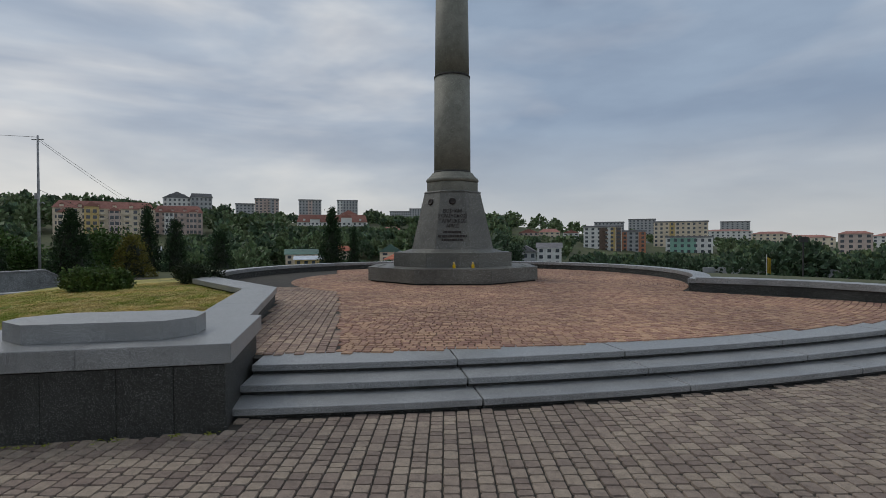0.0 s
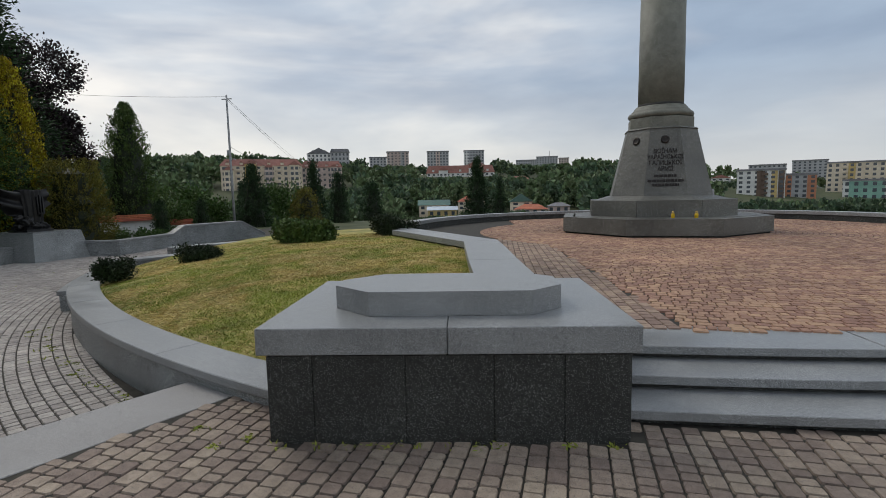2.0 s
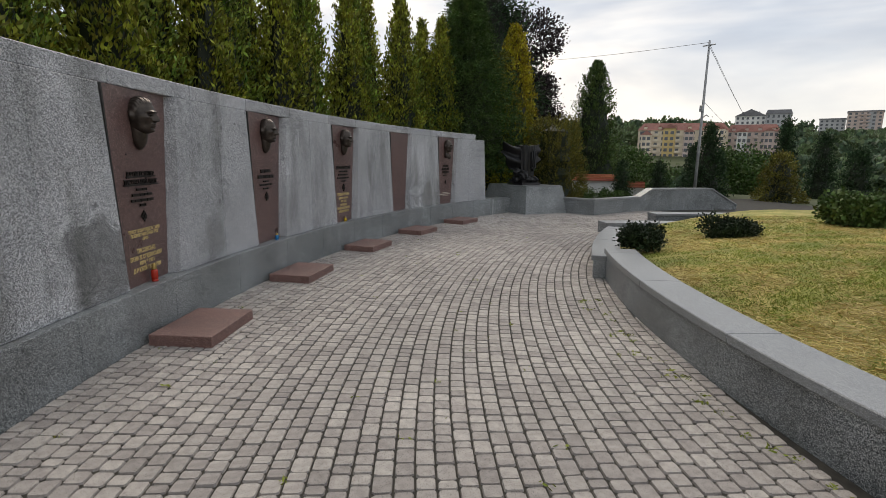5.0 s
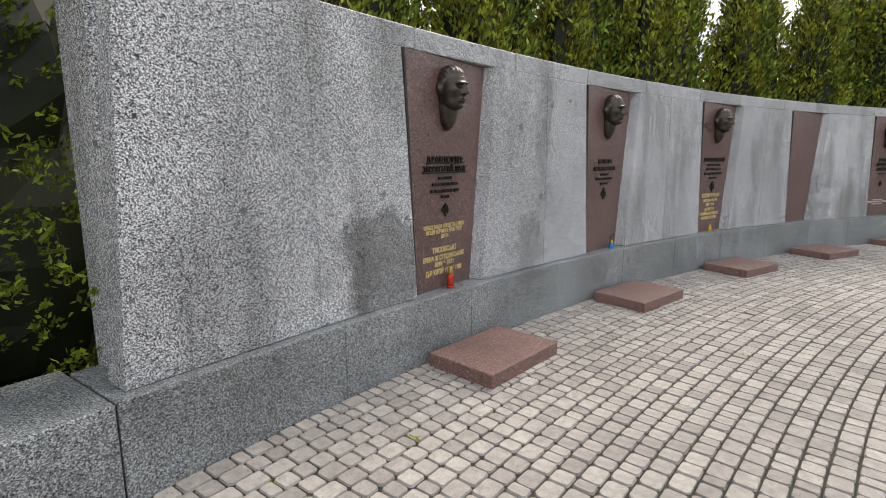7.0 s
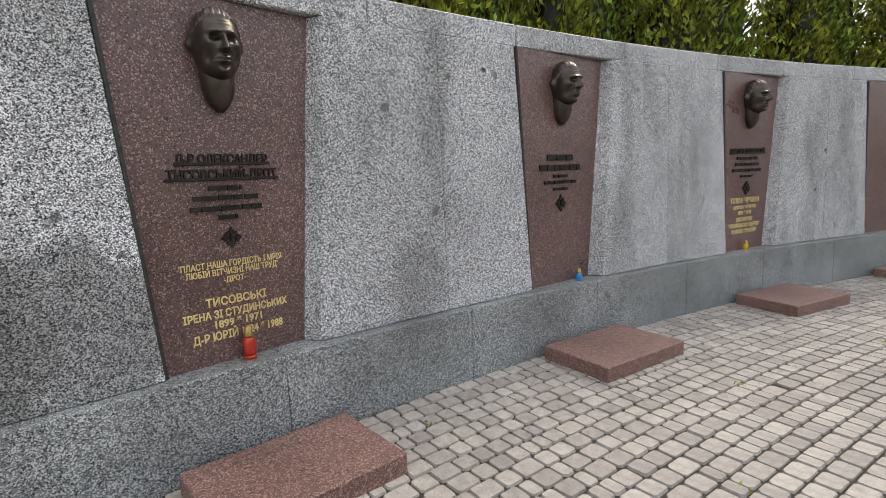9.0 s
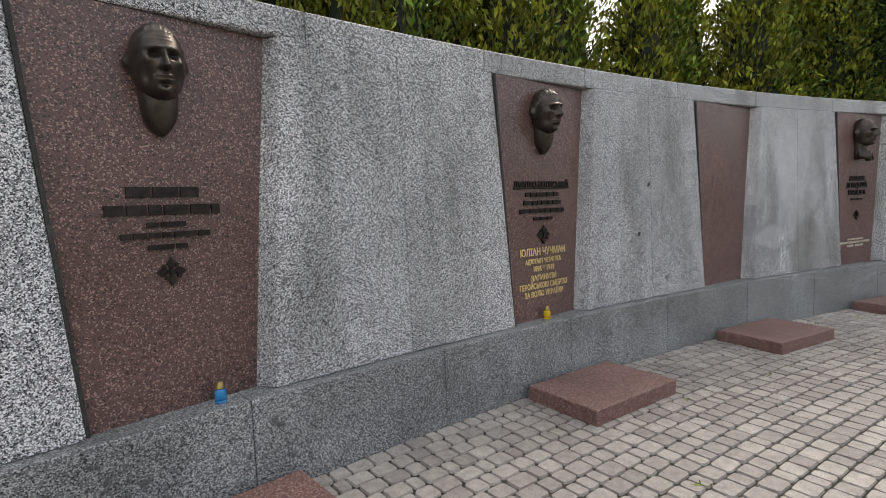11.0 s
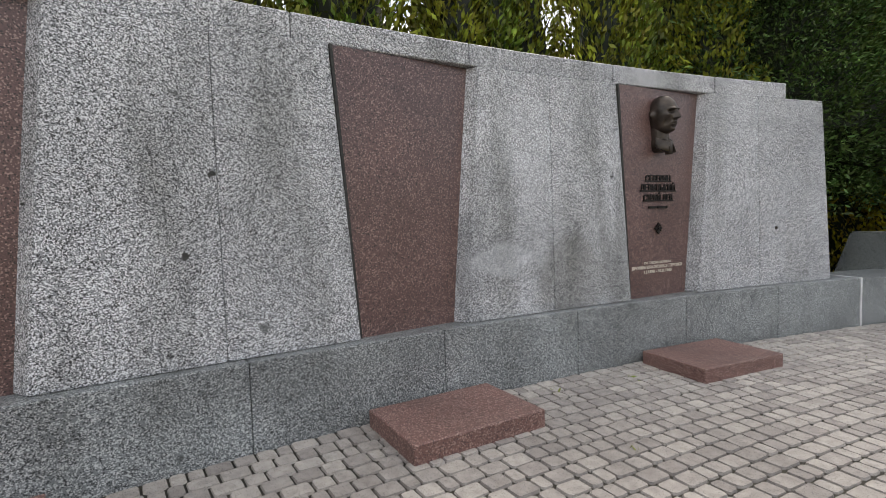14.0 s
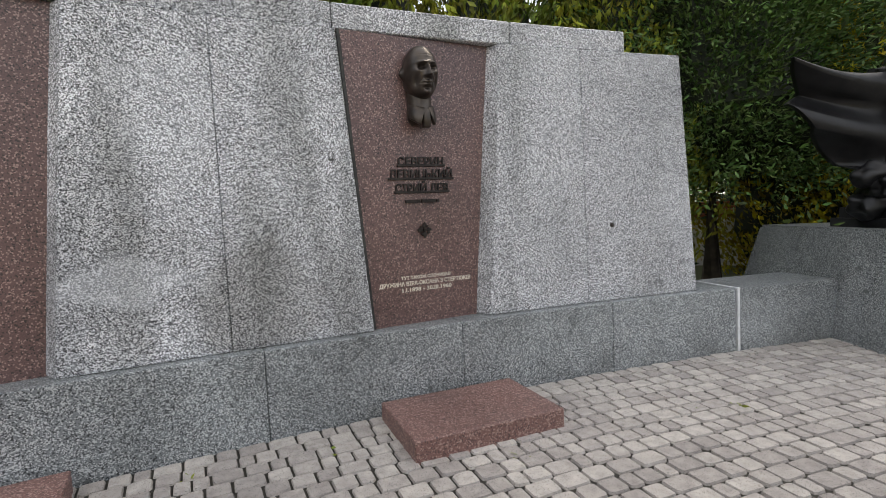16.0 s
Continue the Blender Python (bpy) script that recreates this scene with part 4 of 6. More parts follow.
# ---- bronze heads, lettering and lanterns of the memorial wall ----


def wall_frame(angle, z):
    """A pose on the panels' face: x to the reader's right, y up, z out of the wall."""
    a = radians(angle)
    m = Matrix(((math.sin(a), 0, -math.cos(a), 0), (-math.cos(a), 0, -math.sin(a), 0), (0, 1, 0, 0), (0, 0, 0, 1)))
    m.translation = polar(CENTRE, WALL_FACE + 0.002 + 0.0195 * (z - PLINTH_TOP), angle, z)
    return m


def plaque_frame(angle, z, out=0.0):
    """A pose on the face of the plaque at this angle, axes as in wall_frame."""
    p = min(PLAQUES, key=lambda q: abs(q - 1.0 - angle))
    lo, hi = (polar(CENTRE, plaque_radius(p, q), q) for q in (p, p - 2.0))
    u = (hi - lo).normalized()
    at = lo + u * (polar(CENTRE, WALL_PLAQUE, angle) - lo).dot(u)
    m = Matrix(((u.x, 0, u.y, 0), (u.y, 0, -u.x, 0), (0, 1, 0, 0), (0, 0, 0, 1)))
    m.translation = Vector((at.x + u.y * (out + 0.003), at.y - u.x * (out + 0.003), z))
    return m


def lettering(text, size, depth, mat, parent, m, width=None, name="inscription_line", bold=0.0022):
    """One raised line of writing, fitted to a width where one is given."""
    cu = bpy.data.curves.new(name, "FONT")
    cu.body, cu.size, cu.extrude, cu.align_x, cu.resolution_u = text, size, depth, "CENTER", 2
    cu.offset = bold
    tmp = bpy.data.objects.new(name, cu)
    scene.collection.objects.link(tmp)
    bpy.context.view_layer.update()
    me = bpy.data.meshes.new_from_object(tmp.evaluated_get(bpy.context.evaluated_depsgraph_get()))
    bpy.data.objects.remove(tmp)
    me.name = name
    xs = [v.co.x for v in me.vertices]
    k = width / (max(xs) - min(xs)) if width and xs else 1.0
    for v in me.vertices:
        v.co.x *= k
    me.materials.clear()
    me.materials.append(mat)
    ob = new(name, me)
    ob.parent = parent
    ob.matrix_basis = m
    return ob


def worn_line(width, height, depth, mat, parent, m, seed):
    """A line of writing that cannot be read: bars of its size, broken into words."""
    rng = random.Random(seed)
    bm = bmesh.new()
    x = -width / 2
    while x < width / 2 - 0.02:
        w = min(rng.uniform(0.05, 0.14), width / 2 - x)
        box(x, -height * 0.1, 0, x + w - 0.012, height * 0.75, depth, 0, bm)
        x += w
    ob = part("inscription_line", bm, mat, parent)
    ob.matrix_basis = m
    return ob


def head_mesh(seed, hair, collar):
    """A bronze portrait head in high relief with its neck, looking along +z, up along +y."""
    rng = random.Random(seed)
    wide = rng.uniform(0.95, 1.03)
    bm = bmesh.new()
    bmesh.ops.create_uvsphere(bm, u_segments=120, v_segments=104, radius=1.0)

    def bump(x, y, cx, cy, sx, sy):
        return math.exp(-((x - cx) / sx) ** 2 - ((y - cy) / sy) ** 2)

    for v in bm.verts:
        x, y, z = v.co.x, v.co.z, -v.co.y          # right, up, front
        low = max(0.0, -y)
        ring = math.sqrt(max(1e-6, 1 - y * y))
        full = (1 - low ** 3.2) ** 0.5 if y < 0 else ring      # a fuller jaw than a ball has
        k = full / ring
        px = x * k * 0.124 * wide * (1 - 0.20 * low ** 1.5)
        py = y * 0.185
        pz = z * k * 0.15 * (1 - 0.12 * low * (z < 0))
        fx, ax = px / 0.124, abs(px / 0.124)
        if z > 0:
            g = 1.3 * min(1.0, z / 0.30)
            nose = max(0.0, min(1.0, (0.16 - y) / 0.42))
            drop = 1.0 if y > -0.26 else math.exp(-((y + 0.26) / 0.045) ** 2)
            rise = 1.0 if y < 0.10 else math.exp(-((y - 0.10) / 0.08) ** 2)
            pz += g * (0.012 + 0.031 * nose) * drop * rise * math.exp(-(fx / (0.085 + 0.075 * nose ** 2)) ** 2)
            pz += g * 0.010 * bump(ax, y, 0.16, -0.245, 0.07, 0.05)
            pz += g * 0.020 * bump(ax, y, 0.33, 0.215, 0.21, 0.05) + g * 0.008 * bump(fx, y, 0, 0.24, 0.2, 0.06)
            pz -= g * 0.034 * bump(ax, y, 0.33, 0.075, 0.155, 0.07)
            pz += g * 0.016 * bump(ax, y, 0.36, 0.06, 0.085, 0.033)
            pz -= g * 0.006 * bump(ax, y, 0.36, 0.055, 0.09, 0.009) + g * 0.006 * bump(ax, y, 0.36, -0.03, 0.12, 0.014)
            pz += g * 0.015 * bump(ax, y, 0.60, -0.10, 0.15, 0.10)
            pz -= g * 0.020 * bump(ax, y, 0.56, -0.42, 0.15, 0.20)
            pz -= g * 0.009 * bump(ax, y, 0.27 + 0.10 * max(0.0, (-0.25 - y) / 0.25), -0.36, 0.035, 0.13)
            pz += g * 0.013 * bump(fx, y, 0, -0.455, 0.21, 0.035) + g * 0.015 * bump(fx, y, 0, -0.55, 0.17, 0.035)
            pz -= g * 0.013 * bump(fx, y, 0, -0.50, 0.23, 0.013)
            pz -= g * 0.012 * bump(fx, y, 0, -0.65, 0.20, 0.045)
            pz -= g * 0.004 * bump(fx, y, 0, -0.375, 0.035, 0.045)
            pz += g * 0.026 * bump(fx, y, 0, -0.83, 0.25, 0.11)
            pz -= g * 0.003 * (bump(fx, y, 0, 0.42, 0.4, 0.012) + bump(fx, y, 0, 0.52, 0.36, 0.012))
        ear = bump(z, y, -0.12, -0.02, 0.16, 0.20) * (1 if abs(x) > 0.7 * ring else 0)
        px += math.copysign(0.030 * ear, x)
        line = 0.60 - 0.55 * max(0.0, min(1.0, (0.50 - z) / 0.45))
        if hair and y > line:
            lock = 0.009 * hair * min(1.0, (y - line) / 0.08) * (1 + 0.28 * math.sin(30 * x + 6 * math.sin(5 * y)) + 0.15 * math.sin(47 * x + 11 * z))
            px, py, pz = px + x * lock, py + y * lock, pz + z * lock
        v.co = Vector((px, py, pz))
    prof = [(0.098, -0.05), (0.092, -0.14), (0.088, -0.19), (0.090, -0.24), (0.092, -0.28), (0.084, -0.32), (0.058, -0.345)]
    if not collar:
        prof[3:] = [(0.084, -0.23), (0.072, -0.27), (0.046, -0.31), (0.016, -0.34)]
    rings = []
    for r, y in prof:
        rings.append([bm.verts.new((r * 1.0 * math.cos(2 * math.pi * k / 24), y, r * 0.95 * math.sin(2 * math.pi * k / 24) - 0.035)) for k in range(24)])
    for p, q in zip(rings, rings[1:]):
        for k in range(24):
            bm.faces.new((p[k], p[(k + 1) % 24], q[(k + 1) % 24], q[k]))
    bm.faces.new(rings[0])
    bm.faces.new(rings[-1])
    if collar:
        for s in (-1, 1):
            vs = [bm.verts.new(p) for p in ((s * 0.098, -0.21, 0.0), (s * 0.012, -0.245, 0.098), (s * 0.055, -0.36, 0.112), (s * 0.106, -0.31, 0.02),
                                            (s * 0.085, -0.21, -0.01), (s * 0.012, -0.245, 0.07), (s * 0.05, -0.36, 0.07), (s * 0.09, -0.31, 0.0))]
            for fc in ((0, 1, 2, 3), (7, 6, 5, 4), (0, 4, 5, 1), (1, 5, 6, 2), (2, 6, 7, 3), (3, 7, 4, 0)):
                bm.faces.new([vs[k] for k in fc])
        box(-0.024, -0.375, 0.045, 0.024, -0.25, 0.098, 0.012, bm)
    return bm


plaques = [o for o in wall.children if o.name.split(".")[0] == "plaque"]
plaques.sort(key=lambda o: o.name)
for i, hair, collar in ((0, 1, 0), (1, 0.6, 0), (2, 0.8, 0), (4, 0, 1)):
    mid = PLAQUES[i] - 1.02
    ob = tagged(new("bronze_head", finish(head_mesh(40 + i, hair, collar), "bronze_head", portrait_bronze, True)),
                "dark bronze relief head on a red granite plaque", "bronze head", "bronze heads on the memorial wall")
    ob.matrix_basis = plaque_frame(mid, 2.345, 0.06) @ pose(0, 0, 0, 0, (-6, -5, -7, -2)[(0, 1, 2, 4).index(i)], 0) @ Matrix.Diagonal((1.0, 1.02, 1.05, 1))


def emblem(parent, m, size, mat=None, cross=True):
    """A small rosette badge: a lozenge with a looped cross in relief."""
    bm = bmesh.new()
    for k in range(4):
        a = k * math.pi / 2
        c, s = math.cos(a), math.sin(a)
        pts = [(0.12, 0.0), (0.55, 0.32), (1.0, 0.0), (0.55, -0.32)]
        prism([((x * c - y * s) * size, (x * s + y * c) * size) for x, y in pts], 0, 0.014, 0.003, bm)
        prism([((x * c - y * s) * size, (x * s + y * c) * size) for x, y in ((0.30, 0.30), (0.52, 0.52), (0.30, 0.62), (0.2, 0.45))], 0, 0.018, 0, bm)
    prism([(0.2 * size * math.cos(k * math.pi / 4), 0.2 * size * math.sin(k * math.pi / 4)) for k in range(8)], 0, 0.02, 0.003, bm)
    ob = part("badge", bm, mat or bronze, parent)
    ob.matrix_basis = m
    return ob


pale_gilt = material("pale_gilt_lettering", ((0.62, 0.56, 0.46), (0.76, 0.70, 0.60)), 40, rough=0.5, bump=0.0)


def write_plaque(i, bronze_lines, gold_lines, badge_z, badge):
    mid = PLAQUES[i] - 1.03
    for text, z, h, w in bronze_lines:
        m = plaque_frame(mid, z, 0.002)
        if text:
            lettering(text, h * 1.35, 0.009, bronze, plaques[i], m, w)
            bar = part("letter_strip", box(-w / 2 - 0.01, -0.008, 0, w / 2 + 0.01, 0.008, 0.012, 0.002), bronze, plaques[i])
            bar.matrix_basis = m
        else:
            worn_line(w, h, 0.014, bronze, plaques[i], m, int(z * 100))
    for text, z, h, w in gold_lines:
        lettering(text, h * 1.45, 0.0015, gold if i < 4 else pale_gilt, plaques[i], plaque_frame(mid, z, 0.001), w, bold=0.0016 if h > 0.034 else 0.0008)
    emblem(plaques[i], plaque_frame(mid, badge_z, 0.001), badge)


write_plaque(0, [("Д-Р ОЛЕКСАНДЕР", 1.72, 0.055, 0.52), ("ТИСОВСЬКИЙ-ДРОТ", 1.635, 0.055, 0.62), ("", 1.575, 0.032, 0.2), ("", 1.52, 0.032, 0.38), ("", 1.46, 0.034, 0.42), ("", 1.41, 0.03, 0.12)],
             [("'ПЛАСТ НАША ГОРДІСТЬ І МРІЯ", 1.135, 0.034, 0.60), ("ЛЮБІЙ ВІТЧИЗНІ НАШ ТРУД'", 1.09, 0.034, 0.54), ("-ДРОТ-", 1.045, 0.03, 0.13),
              ("ТИСОВСЬКІ", 0.915, 0.045, 0.36), ("ІРЕНА ЗІ СТУДИНСЬКИХ", 0.845, 0.042, 0.62), ("1899 * 1971", 0.785, 0.042, 0.28), ("Д-Р ЮРІЙ 1924 * 1988", 0.715, 0.045, 0.54)], 1.30, 0.062)
write_plaque(1, [("", 1.70, 0.06, 0.36), ("", 1.61, 0.06, 0.56), ("", 1.545, 0.03, 0.2), ("", 1.49, 0.034, 0.44), ("", 1.43, 0.03, 0.2)], [], 1.31, 0.075)
write_plaque(2, [("ДМИТРО ВІТОВСЬКИЙ", 1.715, 0.055, 0.72), ("", 1.645, 0.04, 0.44), ("", 1.575, 0.04, 0.5), ("", 1.505, 0.042, 0.6), ("", 1.44, 0.032, 0.26)],
             [("ЮЛІАН ЧУЧМАН", 1.135, 0.06, 0.60), ("АД'ЮТАНТ ЧЕТАР УГА", 1.065, 0.038, 0.48), ("1895 * 1919", 0.995, 0.045, 0.28), ("ЗАГИНУЛИ", 0.915, 0.045, 0.34), ("ГЕРОЙСЬКОЮ СМЕРТЮ", 0.845, 0.045, 0.64), ("ЗА ВОЛЮ УКРАЇНИ", 0.775, 0.045, 0.52)], 1.31, 0.085)
write_plaque(4, [("СЕВЕРИН", 1.715, 0.06, 0.36), ("ЛЕВИЦЬКИЙ", 1.62, 0.065, 0.5), ("СІРИЙ ЛЕВ", 1.525, 0.06, 0.42), ("", 1.45, 0.028, 0.28)],
             [("ТУТ ТАКОЖ СПОЧИВАЄ", 0.90, 0.022, 0.4), ("ДРУЖИНА ВІРА-ОКСАНА З СТЕРТЮКІВ", 0.855, 0.028, 0.74), ("1.I.1898 - 30.III.1960", 0.81, 0.028, 0.4)], 1.25, 0.06)


def lantern(angle, r, mat, label, height=0.15, slim=1.0):
    """A glass grave lantern with a metal cap."""
    th = tagged(new("grave_lantern"), label, "grave lantern")
    th.matrix_basis = Matrix.Translation(polar(CENTRE, r, angle, PLINTH_TOP))
    s = height / 0.15
    q = s * slim
    part("base", lathe([(0.040 * q, 0), (0.042 * q, 0.012 * s), (0.034 * q, 0.018 * s)], 20), mat, th, smooth=True)
    part("glass", lathe([(0.036 * q, 0.016 * s), (0.041 * q, 0.04 * s), (0.040 * q, 0.085 * s), (0.030 * q, 0.10 * s)], 20), mat, th, "coloured glass", smooth=True)
    part("cap", lathe([(0.032 * q, 0.10 * s), (0.034 * q, 0.108 * s), (0.026 * q, 0.122 * s), (0.024 * q, 0.142 * s), (0.012 * q, 0.15 * s)], 20), gilt_cap, th, "brass coloured cap", smooth=True)
    return th


gilt_cap = material("brass_cap", ((0.35, 0.24, 0.08), (0.5, 0.36, 0.14)), 30, rough=0.35, metal=0.8, bump=0.0)
red_glass = material("red_glass", ((0.45, 0.02, 0.012), (0.6, 0.05, 0.02)), 20, rough=0.12, bump=0.0)
blue_glass = material("blue_glass", ((0.01, 0.18, 0.45), (0.02, 0.28, 0.6)), 20, rough=0.12, bump=0.0)
yellow_glass = material("yellow_glass", ((0.6, 0.38, 0.01), (0.75, 0.5, 0.03)), 20, rough=0.15, bump=0.0)
lantern(229.95, 23.50, red_glass, "red glass grave lantern with a brass cap on the plinth", 0.20, 0.65)
lantern(222.6, 23.49, blue_glass, "small blue glass grave lantern with a gilt lid", 0.115)
lantern(215.99, 23.50, yellow_glass, "small yellow glass grave lantern on the plinth", 0.115)
for dx in (-0.32, 0.17):
    ob = lantern(0, 0, yellow_glass, "yellow grave lantern on the column's stepped base", 0.2)
    ob.matrix_basis = Matrix.Translation((COLUMN[0] + dx * 1.3 + 0.25, COLUMN[1] - 2.58, TERRACE + 0.542))

# small metal bolt on the last panel, and mortar at the wall's end
bolt = thing("wall_bolt", polar(CENTRE, WALL_FACE + 0.02, 198.7, 1.2), "small rusty metal bolt set in the granite panel", "bolt")
part("head", lathe([(0.02, -0.02), (0.022, 0.0), (0.014, 0.014)], 12), bronze, bolt).matrix_basis = pose(0, 0, 0, 0, -90, 18.7)
part("mortar_joint", sector(CENTRE, PLINTH - 0.003, PLINTH + 0.5, 195.665, 195.735, 0.0, PLINTH_TOP + 0.003), joint_white, wall, "white mortar joint")
part("end_block", sector(CENTRE, PLINTH + 0.0, PLINTH + 0.62, 192.9, 195.655, -0.05, PLINTH_TOP - 0.01, bevel=0.006), granite_plinth, wall)
part("start_block", sector(CENTRE, PLINTH, PLINTH + 0.7, 236.87, 244.5, -0.05, PLINTH_TOP - 0.004, bevel=0.006), granite_plinth, wall)

# ---- writing on the column's pedestal ----
for k in range(8):
    an = math.degrees(E8) + k * 45 + 22.5
    if not (235 < an % 360 < 300 or 190 < an % 360 < 235):
        continue
    lean = math.degrees(math.atan2((1.55 - 1.06) * math.cos(math.pi / 8), 2.0))
    c = math.cos(math.pi / 8)

    def face(z, out=0.004):
        r = (1.55 + (1.06 - 1.55) * (z - 1.06) / 2.0) * c + out
        a = radians(an)
        return Matrix.Translation((r * math.cos(a), r * math.sin(a), z)) @ pose(0, 0, 0, 90 - lean, 0, an + 90)

    disc = part("rosette", lathe([(0.12, 0), (0.12, 0.025), (0.09, 0.04), (0.05, 0.03)], 20), bronze, column, "dark bronze rosette")
    disc.matrix_basis = face(2.72)
    if 235 < an % 360 < 300:
        for text, z, h, w in (("ВОЇНАМ", 2.33, 0.13, 0.62), ("УКРАЇНСЬКОЇ", 2.16, 0.13, 0.98), ("ГАЛИЦЬКОЇ", 1.99, 0.13, 0.88), ("АРМІЇ", 1.82, 0.13, 0.42)):
            lettering(text, h * 1.35, 0.012, bronze, column, face(z), w)
        for z, w in ((1.64, 0.62), (1.50, 0.98), (1.38, 0.74)):
            worn_line(w, 0.085, 0.015, bronze, column, face(z), int(z * 100))

# ---- the bronze flag sculpture ----


statue_bronze = material("black_patinated_bronze", ((0.006, 0.006, 0.007), (0.016, 0.016, 0.017)), 9, rough=0.45, bump=0.25, metal=0.3, coarse=2, coarse_amount=0.4)


def build_statue():
    bm = bmesh.new()

    def sheet(rows, thick):
        grid = [[Vector(p) for p in r] for r in rows]
        n, m = len(grid), len(grid[0])
        front = [[bm.verts.new(p) for p in r] for r in grid]
        back = [[bm.verts.new(p + Vector((0, thick, 0))) for p in r] for r in grid]
        for i in range(n - 1):
            for j in range(m - 1):
                bm.faces.new((front[i][j], front[i][j + 1], front[i + 1][j + 1], front[i + 1][j]))
                bm.faces.new((back[i][j], back[i + 1][j], back[i + 1][j + 1], back[i][j + 1]))
        for i in range(n - 1):
            bm.faces.new((front[i][0], front[i + 1][0], back[i + 1][0], back[i][0]))
            bm.faces.new((front[i][-1], back[i][-1], back[i + 1][-1], front[i + 1][-1]))
        for j in range(m - 1):
            bm.faces.new((front[0][j], back[0][j], back[0][j + 1], front[0][j + 1]))
            bm.faces.new((front[-1][j], front[-1][j + 1], back[-1][j + 1], back[-1][j]))

    # the draped block: a fluted upright body
    rings = []
    for i in range(19):
        t = i / 18
        row = []
        for k in range(56):
            an = 2 * math.pi * k / 56
            c, d = math.cos(an), math.sin(an)
            q = (abs(c) ** 5 + abs(d) ** 5) ** -0.2
            fold = 0.022 * math.sin(9 * an + 1.2 * math.sin(3 * t)) * (0.4 + 0.6 * (1 - t)) + 0.012 * math.sin(17 * an + 4 * t)
            row.append(bm.verts.new((0.02 + (0.36 - 0.05 * (1 - t) + fold) * q * c, 0.06 + (0.27 - 0.03 * (1 - t) + fold) * q * d, 0.16 + 1.30 * t + 0.015 * math.sin(5 * an) * t)))
        rings.append(row)
    for p, q in zip(rings, rings[1:]):
        for k in range(56):
            bm.faces.new((p[k], p[(k + 1) % 56], q[(k + 1) % 56], q[k]))
    bm.faces.new(rings[0][::-1])
    bm.faces.new(rings[-1])

    def edge_point(t):
        """The flying edge of the cloth, from its lower root up to the high tip."""
        stops = ((0.0, -0.36, 0.42), (0.2, -0.62, 0.58), (0.42, -0.98, 0.92), (0.56, -1.20, 1.17), (0.70, -0.99, 1.27), (0.86, -1.18, 1.53), (0.93, -1.20, 1.58), (1.0, -1.05, 1.55))
        for (t0, x0, z0), (t1, x1, z1) in zip(stops, stops[1:]):
            if t <= t1:
                k = (t - t0) / (t1 - t0)
                k = k * k * (3 - 2 * k)
                return x0 + (x1 - x0) * k, z0 + (z1 - z0) * k
        return stops[-1][1:]

    wing = []
    for i in range(33):
        t = i / 32
        ex, ez = edge_point(t)
        rz = 0.45 + 0.95 * t ** 1.25
        row = []
        for j in range(17):
            u = j / 16
            sag = 0.05 * math.sin(math.pi * u) * (1.0 if t > 0.75 else 0.4)
            roll = 0.115 * math.cos(2 * math.pi * (t - 0.05) * 2.35) * (0.35 + 0.65 * u)
            row.append((-0.28 + (ex + 0.28) * u, -0.06 - roll + 0.12 * u, rz + (ez - rz) * u - sag))
        wing.append(row)
    sheet(wing, 0.06)
    flap = []
    for i in range(17):
        t = i / 16
        row = []
        for j in range(9):
            u = j / 8
            top, low = 1.42 + 0.10 * u, 0.62 + 0.34 * u ** 0.7
            row.append((0.33 + (0.36 - 0.08 * math.sin(3.1 * t)) * u, -0.02 - 0.06 * math.cos(t * 9 + u) * (0.4 + u) - 0.1 * u, low + (top - low) * t))
        flap.append(row)
    sheet(flap, 0.06)
    # crumpled cloth and branches round the foot
    for x, y, z, r, sx in ((-0.34, -0.18, 0.36, 0.20, 1.15), (-0.42, -0.02, 0.22, 0.17, 1.1), (-0.05, -0.24, 0.20, 0.13, 1.5), (0.26, -0.22, 0.20, 0.13, 1.4), (-0.5, -0.1, 0.48, 0.13, 1.2)):
        ball = bmesh.ops.create_icosphere(bm, subdivisions=4, radius=r)
        for v in ball["verts"]:
            k = 1 + 0.30 * noise.noise(v.co * 11 + Vector((x, y, z))) + 0.16 * math.sin(34 * v.co.x + 22 * v.co.z)
            v.co = Vector((v.co.x * sx * k + x, v.co.y * k + y, v.co.z * k * 0.9 + z))
    # an upright bladed emblem in relief on the front
    for x, z0, z1, w in ((0.08, 0.62, 1.22, 0.022), (0.18, 0.50, 1.28, 0.026), (0.28, 0.62, 1.22, 0.022)):
        box(x - w, -0.27, z0, x + w, -0.20, z1, 0.008, bm)
    box(0.06, -0.265, 0.60, 0.30, -0.20, 0.66, 0.01, bm)
    box(-0.50, -0.36, -0.01, 0.50, 0.42, 0.075, 0.012, bm)
    box(-0.44, -0.30, 0.07, 0.44, 0.38, 0.18, 0.02, bm)
    return bm


me = finish(build_statue(), "statue", statue_bronze, True)
statue = tagged(new("statue", me), "dark bronze sculpture of a flag draped over a block", "statue")
statue.matrix_basis = Matrix(((0, -1, 0, -20.2), (1, 0, 0, 16.93), (0, 0, 1, 1.047), (0, 0, 0, 1)))

# ---- utility pole with wires ----
steel = material("galvanised_steel", ((0.32, 0.33, 0.34), (0.45, 0.46, 0.47)), 12, rough=0.5, metal=0.4, bump=0.05)
pole = thing("utility_pole", (-19.25, 27.9, -0.5), "slim grey steel pole with wires and small boxes", "pole")
part("shaft", lathe([(0.075, 0), (0.065, 4.0), (0.045, 8.15), (0.035, 8.2)], 14), steel, pole, smooth=True)
part("crossarm", box(-0.3, -0.03, 7.95, 0.3, 0.03, 8.0, 0.005), steel, pole)
